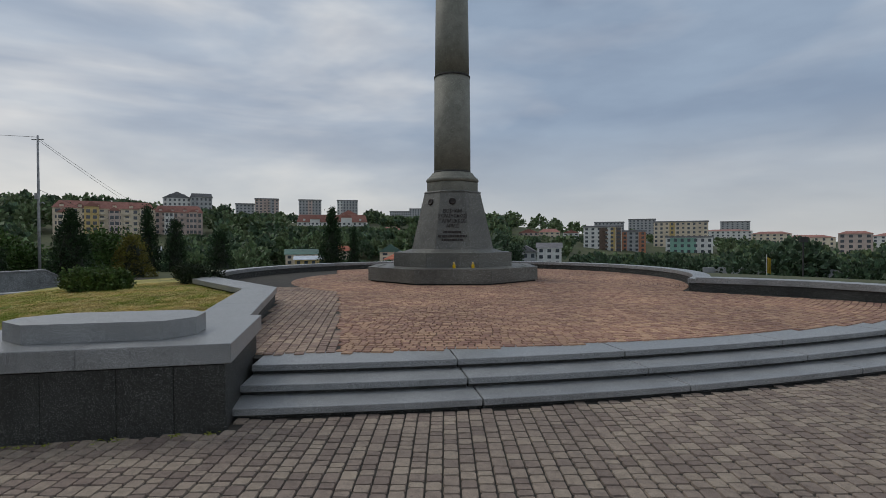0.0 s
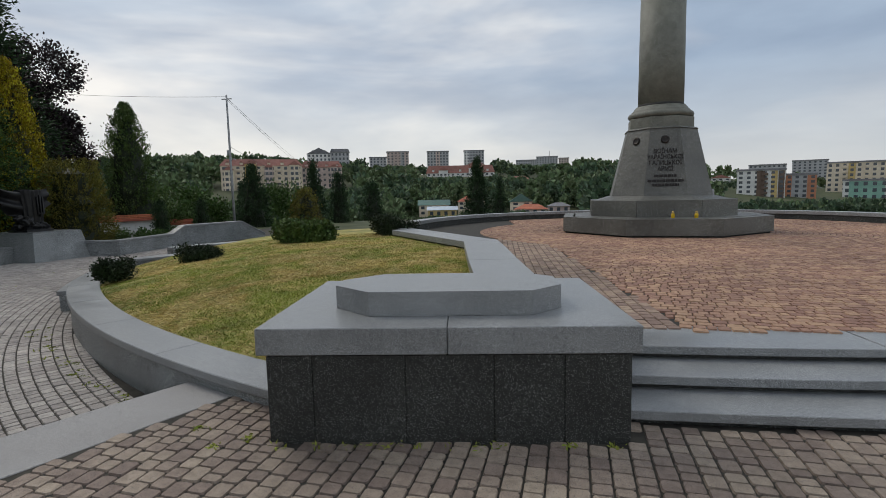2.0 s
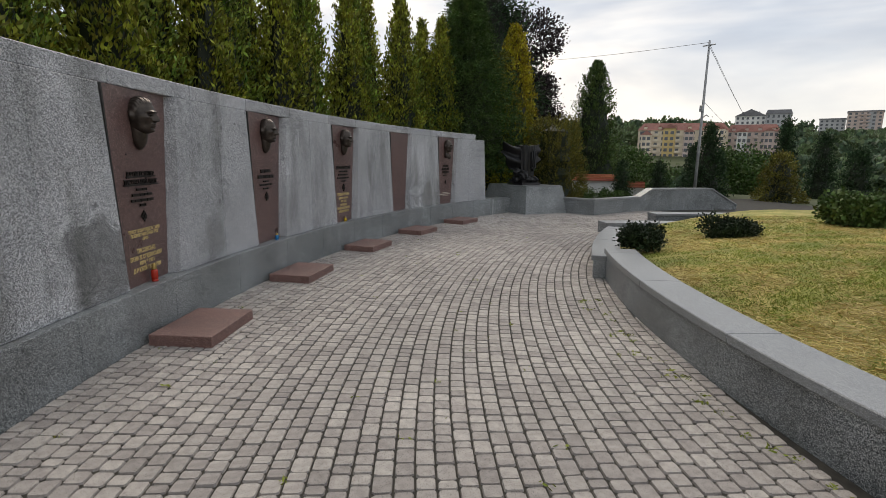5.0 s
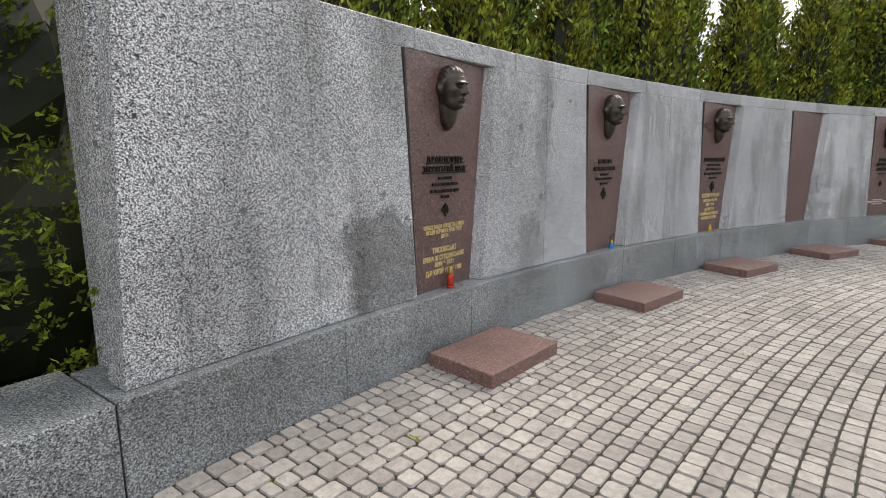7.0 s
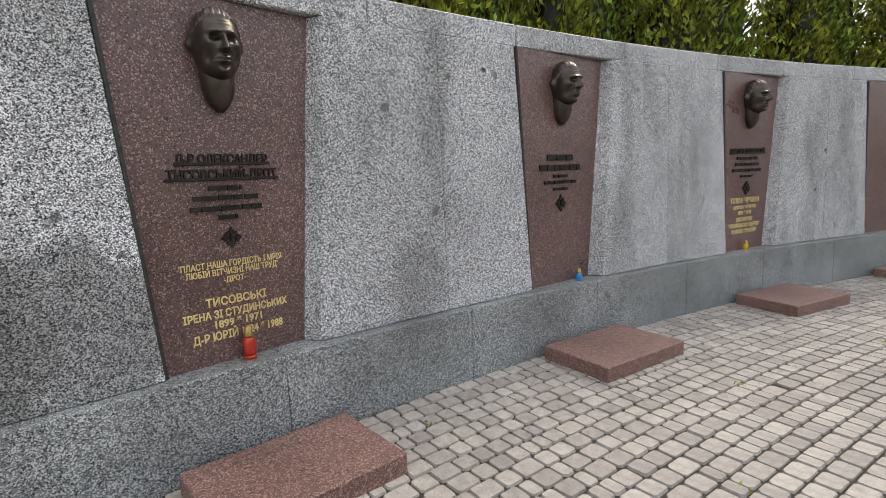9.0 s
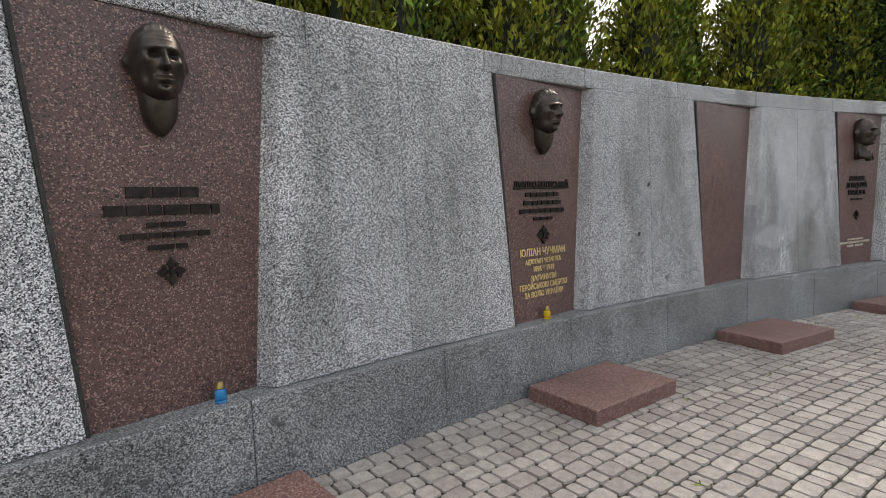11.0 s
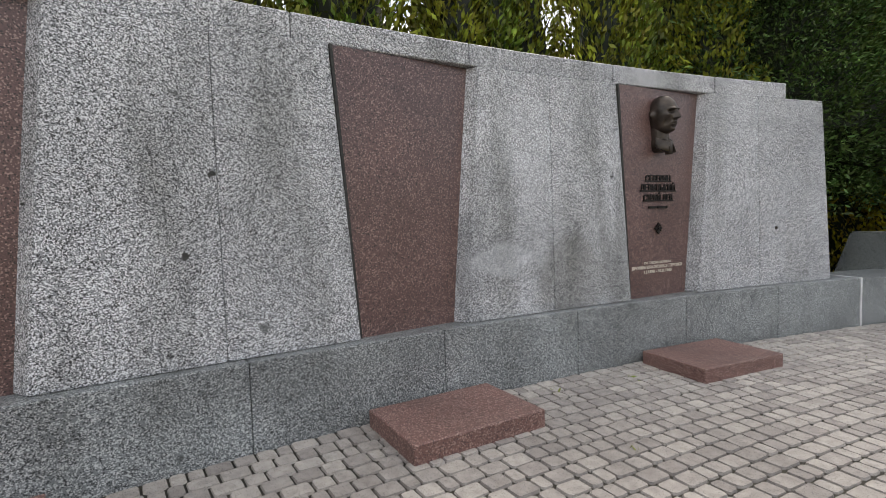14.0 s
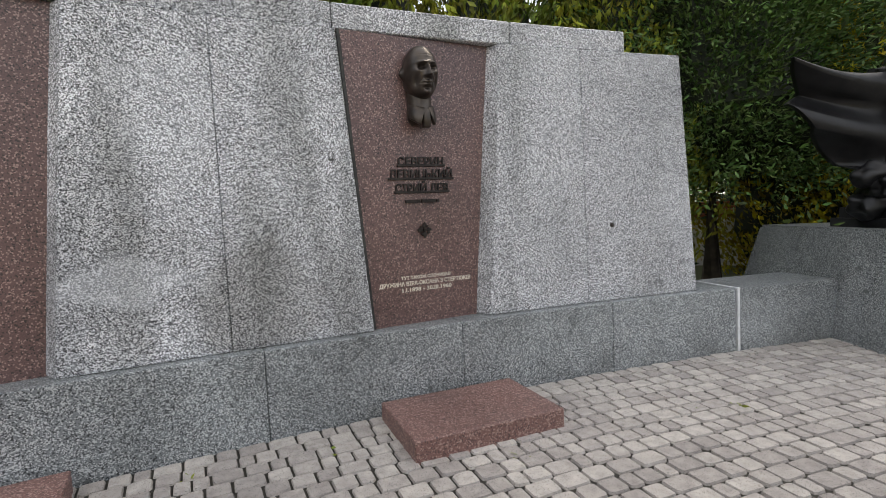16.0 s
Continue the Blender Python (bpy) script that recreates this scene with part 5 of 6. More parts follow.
part("box", box(-0.06, -0.22, 4.9, 0.1, -0.08, 5.2, 0.01), steel, pole)
part("lamp_arm", tube(bmesh.new(), [(0, 0, 4.6), (0.25, -0.1, 4.75), (0.4, -0.15, 4.65)], 0.025, 6), steel, pole)
black_wire = material("black_wire", ((0.02, 0.02, 0.02), (0.04, 0.04, 0.04)), 10, rough=0.6, bump=0.0)


def wire(a, b, sag, label):
    pts = [Vector(a).lerp(Vector(b), k / 16) - Vector((0, 0, sag * 4 * (k / 16) * (1 - k / 16))) for k in range(17)]
    ob = thing("wire", (0, 0, 0), label, "wire", "wires from the pole")
    part("cable", tube(bmesh.new(), pts, 0.010, 5), black_wire, ob)


wire((-19.25, 27.9, 7.6), (-57.1, 40.6, 13.4), 0.5, "thin black overhead wire from the pole")
wire((-19.25, 27.9, 7.55), (-48.5, 106.1, 6.8), 0.6, "thin black overhead wire from the pole")
wire((-19.25, 27.9, 7.45), (-47.5, 106.1, 5.9), 0.8, "thin black overhead wire from the pole")
wire((-19.25, 27.9, 4.9), (-41.6, 94.7, 2.9), 0.6, "thin black overhead wire from the pole")
pole_b = thing("flag_pole", (-27.81, 3.89, -0.1), "thin white pole behind the memorial wall", "pole")
part("shaft", lathe([(0.04, 0), (0.03, 7.9)], 8), steel, pole_b)

# ---- white boundary wall with a tiled coping ----
whitewash = material("whitewash", ((0.62, 0.62, 0.60), (0.78, 0.78, 0.76)), 3, rough=0.9, bump=0.2, coarse=0.5, coarse_amount=0.15)
roof_tile = material("orange_roof_tile", ((0.36, 0.10, 0.05), (0.50, 0.17, 0.09)), 6, rough=0.75, bump=0.2, per=0.15)
garden_wall = thing("garden_wall", (0, 0, -0.2), "white rendered garden wall with an orange tile coping", "wall")
gw = [(-28.80, 13.19), (-26.46, 18.14), (-23.45, 24.42), (-22.35, 26.10)]
for (x0, y0), (x1, y1) in zip(gw, gw[1:]):
    d = Vector((x1 - x0, y1 - y0))
    L = d.length
    m = Matrix.Translation((x0, y0, 0)) @ pose(0, 0, 0, 0, 0, math.degrees(math.atan2(d.y, d.x)))
    part("wall_length", box(0, -0.12, -0.2, L, 0.12, 1.2, 0.01), whitewash, garden_wall).matrix_basis = m
    for k in range(4):
        part("tile_course", box(-0.05, -0.34 + k * 0.085, 1.18 + k * 0.085, L + 0.05, 0.34 - k * 0.085, 1.25 + k * 0.085, 0.012), roof_tile, garden_wall).matrix_basis = m
garden_wall2 = thing("garden_wall", (0, 0, -0.2), "short white garden wall with an orange tile coping", "wall")
m = Matrix.Translation((-23.86, 28.35, 0)) @ pose(0, 0, 0, 0, 0, 35)
part("wall_length", box(0, -0.12, -0.2, 1.3, 0.12, 0.75, 0.01), whitewash, garden_wall2).matrix_basis = m
for k in range(4):
    part("tile_course", box(-0.05, -0.34 + k * 0.085, 0.75 + k * 0.085, 1.35, 0.34 - k * 0.085, 0.82 + k * 0.085, 0.012), roof_tile, garden_wall2).matrix_basis = m

# dark chips and spots on the granite panels
random.seed(77)
for an, z, size in ((212.91, 1.24, 0.032), (214.04, 1.99, 0.018), (212.5, 1.72, 0.03), (236.1, 2.26, 0.016), (236.2, 1.97, 0.02), (234.29, 1.90, 0.017), (234.91, 0.96, 0.014),
                    (225.21, 2.40, 0.034), (225.06, 1.26, 0.022), (214.66, 1.55, 0.013), (204.23, 1.75, 0.024), (205.15, 1.3, 0.013), (199.67, 0.85, 0.012), (223.57, 1.7, 0.014), (230.7, 1.95, 0.014)):
    pts = [(size * random.uniform(0.35, 1.0) * math.cos(k * math.pi / 4), size * random.uniform(0.35, 1.0) * math.sin(k * math.pi / 4)) for k in range(8)]
    m = wall_frame(an, z)
    part("chip", prism(pts, 0.0, 0.006), joint_dark, wall, "dark chip in the stone").matrix_basis = m

# ---- the town across the valley ----
# Pane colour is lightened to a bluish grey that paints in the reflected sky.
glass_dark = material("window_glass", ((0.06, 0.07, 0.085), (0.12, 0.135, 0.155)), 0.6, rough=0.15, bump=0.0)
frame_white = material("window_frame_white", ((0.6, 0.6, 0.58), (0.7, 0.7, 0.68)), 3, rough=0.6, bump=0.0)
render_cream = material("cream_render", ((0.66, 0.57, 0.44), (0.76, 0.67, 0.54)), 0.7, rough=0.9, bump=0.1, coarse=0.1, coarse_amount=0.15)
render_white = material("white_render", ((0.66, 0.66, 0.64), (0.78, 0.78, 0.76)), 0.7, rough=0.9, bump=0.1, coarse=0.1, coarse_amount=0.15)
render_pink = material("pinkish_brick", ((0.50, 0.40, 0.36), (0.60, 0.50, 0.45)), 0.7, rough=0.9, bump=0.1, coarse=0.1, coarse_amount=0.15)
render_grey = material("grey_concrete", ((0.36, 0.37, 0.38), (0.46, 0.47, 0.48)), 0.7, rough=0.9, bump=0.1, coarse=0.1, coarse_amount=0.2)
render_yellow = material("ochre_render", ((0.52, 0.38, 0.16), (0.62, 0.47, 0.22)), 0.7, rough=0.9, bump=0.1, coarse=0.1, coarse_amount=0.15)
render_orange = material("orange_render", ((0.50, 0.21, 0.12), (0.58, 0.27, 0.16)), 0.7, rough=0.9, bump=0.1)
panel_green = material("green_panel", ((0.22, 0.42, 0.34), (0.28, 0.48, 0.40)), 0.7, rough=0.8, bump=0.1)
panel_brown = material("brown_panel", ((0.12, 0.08, 0.06), (0.18, 0.13, 0.1)), 0.7, rough=0.8, bump=0.1)
roof_red = material("red_tile_roof", ((0.28, 0.125, 0.100), (0.37, 0.180, 0.145)), 0.9, rough=0.8, bump=0.3, coarse=0.12, coarse_amount=0.25)
roof_green = material("green_metal_roof", ((0.05, 0.12, 0.10), (0.08, 0.17, 0.14)), 0.9, rough=0.5, bump=0.1)
roof_blue = material("pale_metal_roof", ((0.42, 0.48, 0.54), (0.52, 0.58, 0.64)), 0.9, rough=0.4, bump=0.1)
roof_grey = material("grey_roof", ((0.14, 0.14, 0.15), (0.22, 0.22, 0.23)), 0.9, rough=0.8, bump=0.2)


def window_mesh(w, h):
    """A dark glazed window in a shallow casing."""
    return finish(box(-w / 2, -0.06, 0, w / 2, 0.06, h, 0.03), "window", glass_dark)


def roof_block(kind, w, d, z, rise, over=0.5):
    bm = bmesh.new()
    a, b, c, e = -w / 2 - over, w / 2 + over, -over, d + over
    lo = [bm.verts.new(p) for p in ((a, c, z), (b, c, z), (b, e, z), (a, e, z))]
    if kind == "hip":
        i = min(d, w) * 0.42
        hi = [bm.verts.new(p) for p in ((a + i, d / 2 - 0.1, z + rise), (b - i, d / 2 - 0.1, z + rise), (b - i, d / 2 + 0.1, z + rise), (a + i, d / 2 + 0.1, z + rise))]
    elif kind == "gable":
        hi = [bm.verts.new(p) for p in ((a, d / 2 - 0.05, z + rise), (b, d / 2 - 0.05, z + rise), (b, d / 2 + 0.05, z + rise), (a, d / 2 + 0.05, z + rise))]
    elif kind == "front":
        hi = [bm.verts.new(p) for p in ((-0.05, c, z + rise), (0.05, c, z + rise), (0.05, e, z + rise), (-0.05, e, z + rise))]
    elif kind == "mansard":
        i = min(d, w) * 0.12
        hi = [bm.verts.new(p) for p in ((a + i, c + i, z + rise), (b - i, c + i, z + rise), (b - i, e - i, z + rise), (a + i, e - i, z + rise))]
    else:
        hi = [bm.verts.new(p) for p in ((a + 0.2, c + 0.2, z + rise), (b - 0.2, c + 0.2, z + rise), (b - 0.2, e - 0.2, z + rise), (a + 0.2, e - 0.2, z + rise))]
    bm.faces.new(lo[::-1])
    bm.faces.new(hi)
    for k in range(4):
        bm.faces.new((lo[k], lo[(k + 1) % 4], hi[(k + 1) % 4], hi[k]))
    return bm


BUILDINGS = []


def building(x, y, w, z0, z1, turn, storeys, bays, wall_mat, label, roof="flat", roof_mat=None, rise=1.0, depth=None, strips=(), balconies=(), dormers=0, name="apartment_building", side=None, gables=()):
    """A far building: walls, roof, every window, and strips of another colour or balconies where it has them."""
    d = depth or w * 0.6
    th = thing(name, (x, y, 0), label, "building", turn=turn)
    BUILDINGS.append((x, y, w, z0))
    part("wall", box(-w / 2, 0, z0 - 16, w / 2, d, z1, 0), wall_mat, th)
    part("roof", roof_block(roof, w, d, z1, rise), roof_mat or roof_grey, th)
    h = (z1 - z0) / storeys
    bw = w / bays
    wm = window_mesh(min(bw * 0.45, 1.9), h * 0.55)
    for x0, x1, mat in strips:
        part("coloured_strip", box(-w / 2 + w * x0, -0.25, z0 - 14, -w / 2 + w * x1, 0.3, z1 - 0.3, 0), mat, th)
    for i in range(storeys):
        for j in range(bays):
            o = new("window", wm)
            o.parent = th
            inset = any(x0 <= (j + 0.5) / bays <= x1 for x0, x1, _ in strips)
            o.matrix_basis = pose(-w / 2 + (j + 0.5) * bw, -0.25 if inset else 0.0, z0 + (i + 0.25) * h)
            if j in balconies:
                part("balcony", box(-w / 2 + j * bw + 0.1 * bw, -1.2, z0 + i * h, -w / 2 + (j + 0.9) * bw, 0, z0 + i * h + 0.42 * h, 0), side or wall_mat, th)
        for j in range(max(1, int(bays * d / w * 0.7))):
            for s in (-1, 1):
                o = new("window", wm)
                o.parent = th
                o.matrix_basis = pose(s * w / 2, (j + 0.5) * d / max(1, int(bays * d / w * 0.7)), z0 + (i + 0.25) * h, 0, 0, 90)
    for at, gw, gz, gmat in gables:
        px = -w / 2 + w * at
        wing = part("gable_wing", box(px - gw / 2, -1.6, z0 - 16, px + gw / 2, 2.0, gz, 0), gmat, th)
        rb = roof_block("front", gw, 5.0, gz, gw * 0.42, 0.35)
        rb.transform(Matrix.Translation((px, -1.6, 0)))
        part("gable_roof", rb, roof_mat or roof_grey, th)
        for i in range(storeys):
            for s in (-0.22, 0.22):
                o = new("window", wm)
                o.parent = th
                o.matrix_basis = pose(px + s * gw, -1.6, z0 + (i + 0.25) * h)
    for k in range(dormers):
        px = -w / 2 + (k + 0.5) * w / dormers
        dm = part("dormer", box(px - 0.9, -0.1, z1 - 0.2, px + 0.9, d * 0.3, z1 + rise * 0.45, 0), wall_mat, th)
        rb = roof_block("front", 2.0, d * 0.3, z1 + rise * 0.45, 0.9, 0.15)
        rb.transform(Matrix.Translation((px, -0.1, 0)))
        part("dormer_roof", rb, roof_mat or roof_grey, th)
    return th


building(-162, 284, 45.8, -5.3, 20.1, 30, 8, 12, render_cream, "large cream apartment block under broken red mansard roofs", "mansard", roof_red, 4.0, 26, balconies=(2, 5, 8, 11), dormers=6, gables=((0.1, 5.5, 17.5, render_cream), (0.36, 6.5, 21.0, render_yellow), (0.58, 5.0, 19.0, render_pink), (0.9, 6.0, 20.5, render_cream)))
building(-137, 313, 25.4, 3.0, 19.7, 23, 5, 8, render_pink, "pinkish apartment block with a red mansard roof", "mansard", roof_red, 4.0, 20, balconies=(1, 4, 6), dormers=4, gables=((0.3, 5.0, 19.5, render_white), (0.8, 4.5, 20.0, render_pink)))
building(-182, 413, 19.4, 23.6, 36.7, 23, 4, 6, render_white, "pale apartment block with steep grey gables on the hill", "front", roof_grey, 5.0, dormers=2)
building(-165, 417, 15.4, 23.4, 37.6, 22, 4, 5, render_grey, "grey apartment block with a dark roof on the hill", "mansard", roof_grey, 3.0)
building(-169, 537, 18.2, 25.9, 40.7, 16, 5, 5, render_grey, "grey concrete tower block on the ridge")
building(-148, 541, 23.4, 25.8, 46.2, 15, 7, 6, render_pink, "pinkish tower block on the ridge", strips=((0.6, 0.8, render_grey),), balconies=(2, 3))
building(-118, 615, 25.9, 16.5, 51.1, 11, 10, 7, render_grey, "tall grey tower block behind the hill", strips=((0.4, 0.6, render_pink),))
building(-75, 622, 24.3, 16.7, 51.1, 7, 10, 7, render_grey, "tall grey tower block behind the hill", strips=((0.0, 0.25, render_white),))
building(-66, 442, 58.5, 10.2, 18.6, 8, 3, 14, render_white, "long white building with steep red tiled roofs and dormers", "mansard", roof_red, 6.5, 18, balconies=(3, 6, 9), dormers=5, gables=((0.25, 8.0, 21.0, render_white), (0.7, 9.0, 22.5, render_white)))
building(-54, 456, 14.8, 10.2, 25.8, 8, 4, 4, render_white, "white gabled wing under a red tiled roof", "front", roof_red, 4.0)
building(-15, 783, 31.0, 32.7, 47.2, -1, 5, 9, render_grey, "long grey block on the far ridge")
building(15, 784, 30.9, 32.8, 51.4, -1, 6, 8, render_grey, "grey block with a roof mast on the far ridge")
building(39, 779, 14.4, 32.9, 48.4, -1, 5, 4, render_pink, "small pinkish tower on the far ridge")
building(-41, 196, 11.7, -6.7, -2.7, 11, 2, 4, render_cream, "beige house with a green metal roof", "gable", roof_green, 2.0, 8, name="house")
building(-36, 186, 10.5, -6.8, -4.3, 10, 1, 4, render_yellow, "low yellow house with a pale metal roof", "gable", roof_blue, 1.3, 7, name="house")
building(-30, 225, 11.8, -5.8, -2.0, 7, 2, 4, render_cream, "cream house with an orange tiled roof", "hip", roof_tile, 2.2, 9, name="house")
building(-8, 209, 8.8, -5.8, -2.2, 2, 2, 2, render_cream, "cream house with a steep gable and arched window", "front", roof_green, 3.2, 9, name="house")
building(-4, 196, 11.7, -6.4, -4.8, 1, 1, 4, render_pink, "low house with a wide red tiled roof", "hip", roof_tile, 1.9, 9, name="house")
building(7, 217, 8.9, -7.0, -4.4, -3, 1, 3, render_pink, "small pink brick house with a grey roof", "hip", roof_grey, 1.4, 8, name="house")
building(-14, 392, 15.5, 7.9, 10.8, 2, 1, 5, render_cream, "beige house with a brown roof among trees", "hip", roof_red, 2.4, 10, name="house")
building(-90, 180, 9.0, -4.7, -1.0, 26, 2, 3, render_white, "small white house with a pale roof", "gable", roof_blue, 1.6, 6, name="house")
building(45, 197, 8.4, -8.0, -2.3, -15, 2, 3, render_grey, "grey house with a dark pitched roof", "front", roof_grey, 2.6, 10, name="house")
building(55, 199, 9.5, -8.0, -0.6, -15, 3, 3, render_white, "white house with a dark pitched roof", "gable", roof_grey, 2.0, 9, name="house")
building(124, 322, 23.5, -10.3, 10.8, -21, 8, 6, render_white, "white apartment block with brown and ochre balcony strips", strips=((0.42, 0.58, panel_brown), (0.72, 0.84, render_yellow), (0.86, 0.98, panel_brown)), balconies=(3,), side=panel_brown)
building(148, 329, 14.8, -10.6, 8.0, -25, 7, 4, render_grey, "grey apartment block with orange panels", strips=((0.0, 0.2, render_orange), (0.7, 1.0, render_orange)))
building(216, 395, 39.7, -13.3, 16.7, -28, 9, 10, render_cream, "long cream apartment block", balconies=(2, 5, 8), strips=((0.3, 0.4, render_yellow),))
building(192, 340, 29.5, -11.3, 4.0, -29, 4, 7, render_white, "low white building with a green band", strips=((0.1, 0.65, panel_green),))
building(402, 607, 32.1, 6.2, 24.7, -33, 8, 6, render_grey, "grey tower block far across the valley")
building(233, 584, 32.9, 8.5, 23.2, -24, 5, 8, render_grey, "grey blocks on the far rise")
building(268, 574, 29.3, 8.8, 26.2, -24, 6, 7, render_grey, "tall grey block on the far rise")
building(312, 422, 29.5, -3.8, 7.6, -37, 4, 6, render_cream, "cream block with a low roof", "hip", roof_red, 2.0)
building(271, 294, 16.7, -9.9, 5.9, -42, 5, 4, render_pink, "pinkish apartment house with red roof", "hip", roof_red, 1.6)
building(428, 420, 37.3, -6.4, 5.5, -45, 4, 7, render_white, "pale house with a red roof", "hip", roof_red, 2.6)
building(370, 451, 40.0, -7.2, 4.4, -40, 3, 7, render_cream, "long pale house with a red roof", "hip", roof_red, 2.4)
building(89, 378, 14.6, 1.7, 8.2, -15, 3, 4, render_pink, "pinkish house with a red tiled roof", "front", roof_red, 3.0, name="house")
building(106, 382, 15.8, 1.8, 8.8, -15, 3, 4, render_cream, "cream house with a red tiled roof", "hip", roof_red, 2.6, name="house")
building(121, 377, 11.8, 1.9, 7.9, -15, 3, 3, render_white, "white house with a red tiled roof", "front", roof_red, 2.4, name="house")
building(336, 523, 48.9, -1.1, 11.8, -34, 4, 10, render_white, "row of pale houses far off", "hip", roof_red, 2.0)

mast = thing("roof_mast", (18.5, 784.4, 52.4), "thin antenna mast on a far roof", "mast")
part("rod", lathe([(0.35, -1.0), (0.2, 8.0)], 6), steel, mast)

# ---- woods on the slopes ----
# Distance haze is mixed into both leaf colours, as paler and bluer greens.
wood_a = leafy("wood_green", (0.072, 0.118, 0.062), (0.180, 0.240, 0.110), 0.4)
wood_b = leafy("wood_dark_green", (0.040, 0.074, 0.048), (0.108, 0.165, 0.088), 0.4)


def tree_limit(x, y):
    """How high a tree may reach here without covering the storeys that a building shows above it."""
    r, b, most = math.hypot(x, y), math.atan2(x, y), 999.0
    for bx, by, w, z0 in BUILDINGS:
        rb = math.hypot(bx, by)
        turn = abs((b - math.atan2(bx, by) + math.pi) % (2 * math.pi) - math.pi)
        if r < rb + 12 and turn * rb < w * 0.55 + 2 + 4 * rb / max(r, 60):
            most = min(most, 2 + r * ((z0 - 2) / rb + (0.010 if rb > 250 else -0.001)))
    return most


def build_woods(name, mat, seed, count, lo, hi, b0, b1, label, size=1.0):
    rng = np.random.default_rng(seed)
    cs, ws, ss = [], [], []
    made = 0
    while made < count:
        r = lo * (hi / lo) ** rng.random()
        b = radians(rng.uniform(b0, b1))
        x, y = r * math.sin(b), r * math.cos(b)
        h = rng.uniform(8, 14) * size
        z = ground_height(x, y)
        made += 1
        h = min(h, tree_limit(x, y) - z)
        if h < 2.5:
            continue
        R = h * rng.uniform(0.3, 0.42)
        n = int(420 if r < 170 else 160 if r < 280 else 80)
        k = 6
        lob = rng.normal(size=(k, 3))
        lob /= np.linalg.norm(lob, axis=1, keepdims=True)
        pick = rng.integers(0, k, n)
        d = rng.normal(size=(n, 3))
        d /= np.linalg.norm(d, axis=1, keepdims=True)
        p = lob[pick] * R * 0.5 + d * R * 0.62
        p[:, 2] = p[:, 2] * 1.15 + h * 0.58
        p[:, 2] = np.maximum(p[:, 2], 0.3)
        cs.append(p + [x, y, z])
        ws.append(d + [0, 0, 0.4])
        ss.append(rng.uniform(0.7, 1.3, n) * R * (0.26 if r < 170 else 0.4 if r < 280 else 0.58))
    c, w, s = np.concatenate(cs), np.concatenate(ws), np.concatenate(ss)
    return tagged(new(name, leaf_mesh(name, c, s, w, mat, 0.9, 0.6)), label, "woods", kind="stuff")


build_woods("far_woods", wood_a, 21, 1700, 130, 700, -56, 12, "dense green woods covering the far slope")
build_woods("far_woods", wood_b, 22, 950, 130, 760, -56, 12, "dark green trees among the woods")
build_woods("valley_trees", wood_b, 23, 480, 95, 420, 4, 60, "dark green trees along the valley road", 0.95)
build_woods("valley_trees", wood_a, 24, 700, 120, 700, 4, 60, "green trees between the far houses", 0.9)

# ---- garden trees below the terrace ----
for x, y, z, h, r, mat, label, sh, seed, n, lf in (
        (-22.58, 35.64, -1.67, 5.98, 1.72, spruce_dark, "dark green conifer below the low wall", 0.7, 31, 9000, 0.17),
        (-20.24, 40.82, -1.78, 6.59, 1.25, spruce_dark, "slender dark spruce below the terrace", 0.9, 32, 7000, 0.17),
        (-17.69, 33.89, -1.38, 3.96, 1.39, bronze_green, "bronze-green rounded thuja below the terrace", 0.4, 33, 8000, 0.14),
        (-17.72, 39.81, -1.53, 5.42, 0.95, spruce_dark, "narrow dark green thuja below the terrace", 0.45, 34, 7000, 0.14),
        (-19.80, 54.61, -2.43, 5.86, 1.92, spruce_dark, "broad dark conifer in the gardens", 0.6, 35, 7000, 0.2),
        (-8.88, 58.56, -2.11, 8.03, 2.11, spruce_dark, "dark spruce in the gardens", 0.95, 36, 8000, 0.22),
        (-6.27, 56.90, -1.8, 5.51, 1.06, spruce_dark, "small dark spruce in the gardens", 0.9, 37, 4000, 0.18),
        (-25.39, 39.18, -1.9, 5.07, 1.27, spruce_dark, "dark conifer in the gardens", 0.8, 38, 6000, 0.17)):
    cone_tree("fir", x, y, z, h, r, mat, seed, n, lf, label, sh)
cone_tree("thuja", -20.82, 24.04, -0.21, 2.21, 0.44, spruce_dark, 41, 5000, 0.08, "small dark columnar thuja behind the low wall", 0.4)
cone_tree("thuja", -20.95, 27.41, -0.21, 2.23, 0.45, spruce_dark, 42, 5000, 0.08, "small dark columnar thuja behind the low wall", 0.4)
round_tree(-30.18, 39.64, -1.7, 5.03, 2.71, leaf_green, 43, 7000, 0.22, "fresh green broadleaf tree beyond the garden wall", trunk=0.25)
round_tree(-24.52, 44.34, -2.54, 5.90, 2.56, leaf_green, 44, 6000, 0.24, "green broadleaf tree in the gardens", trunk=0.25)
round_tree(-24.47, 29.36, -1.13, 3.27, 1.64, leaf_green, 49, 5000, 0.15, "light green shrub beyond the low wall", trunk=0.2)
round_tree(32.05, 25.42, -0.81, 8.69, 2.63, leaf_green, 45, 16000, 0.16, "green broadleaf tree beside the globe lamp", trunk=0.2)
round_tree(26.55, 137.85, -9.87, 16.52, 4.75, wood_b, 46, 5000, 0.5, "dark green tree beyond the parapet", trunk=0.2)
round_tree(-21.49, 21.52, -0.26, 0.95, 1.05, leaf_green, 47, 4000, 0.08, "leafy green plants behind the low wall", trunk=0.1, name="garden_shrub")
round_tree(-20.67, 23.20, -0.26, 0.86, 0.96, leaf_green, 48, 3500, 0.08, "leafy green plants behind the low wall", trunk=0.1, name="garden_shrub")
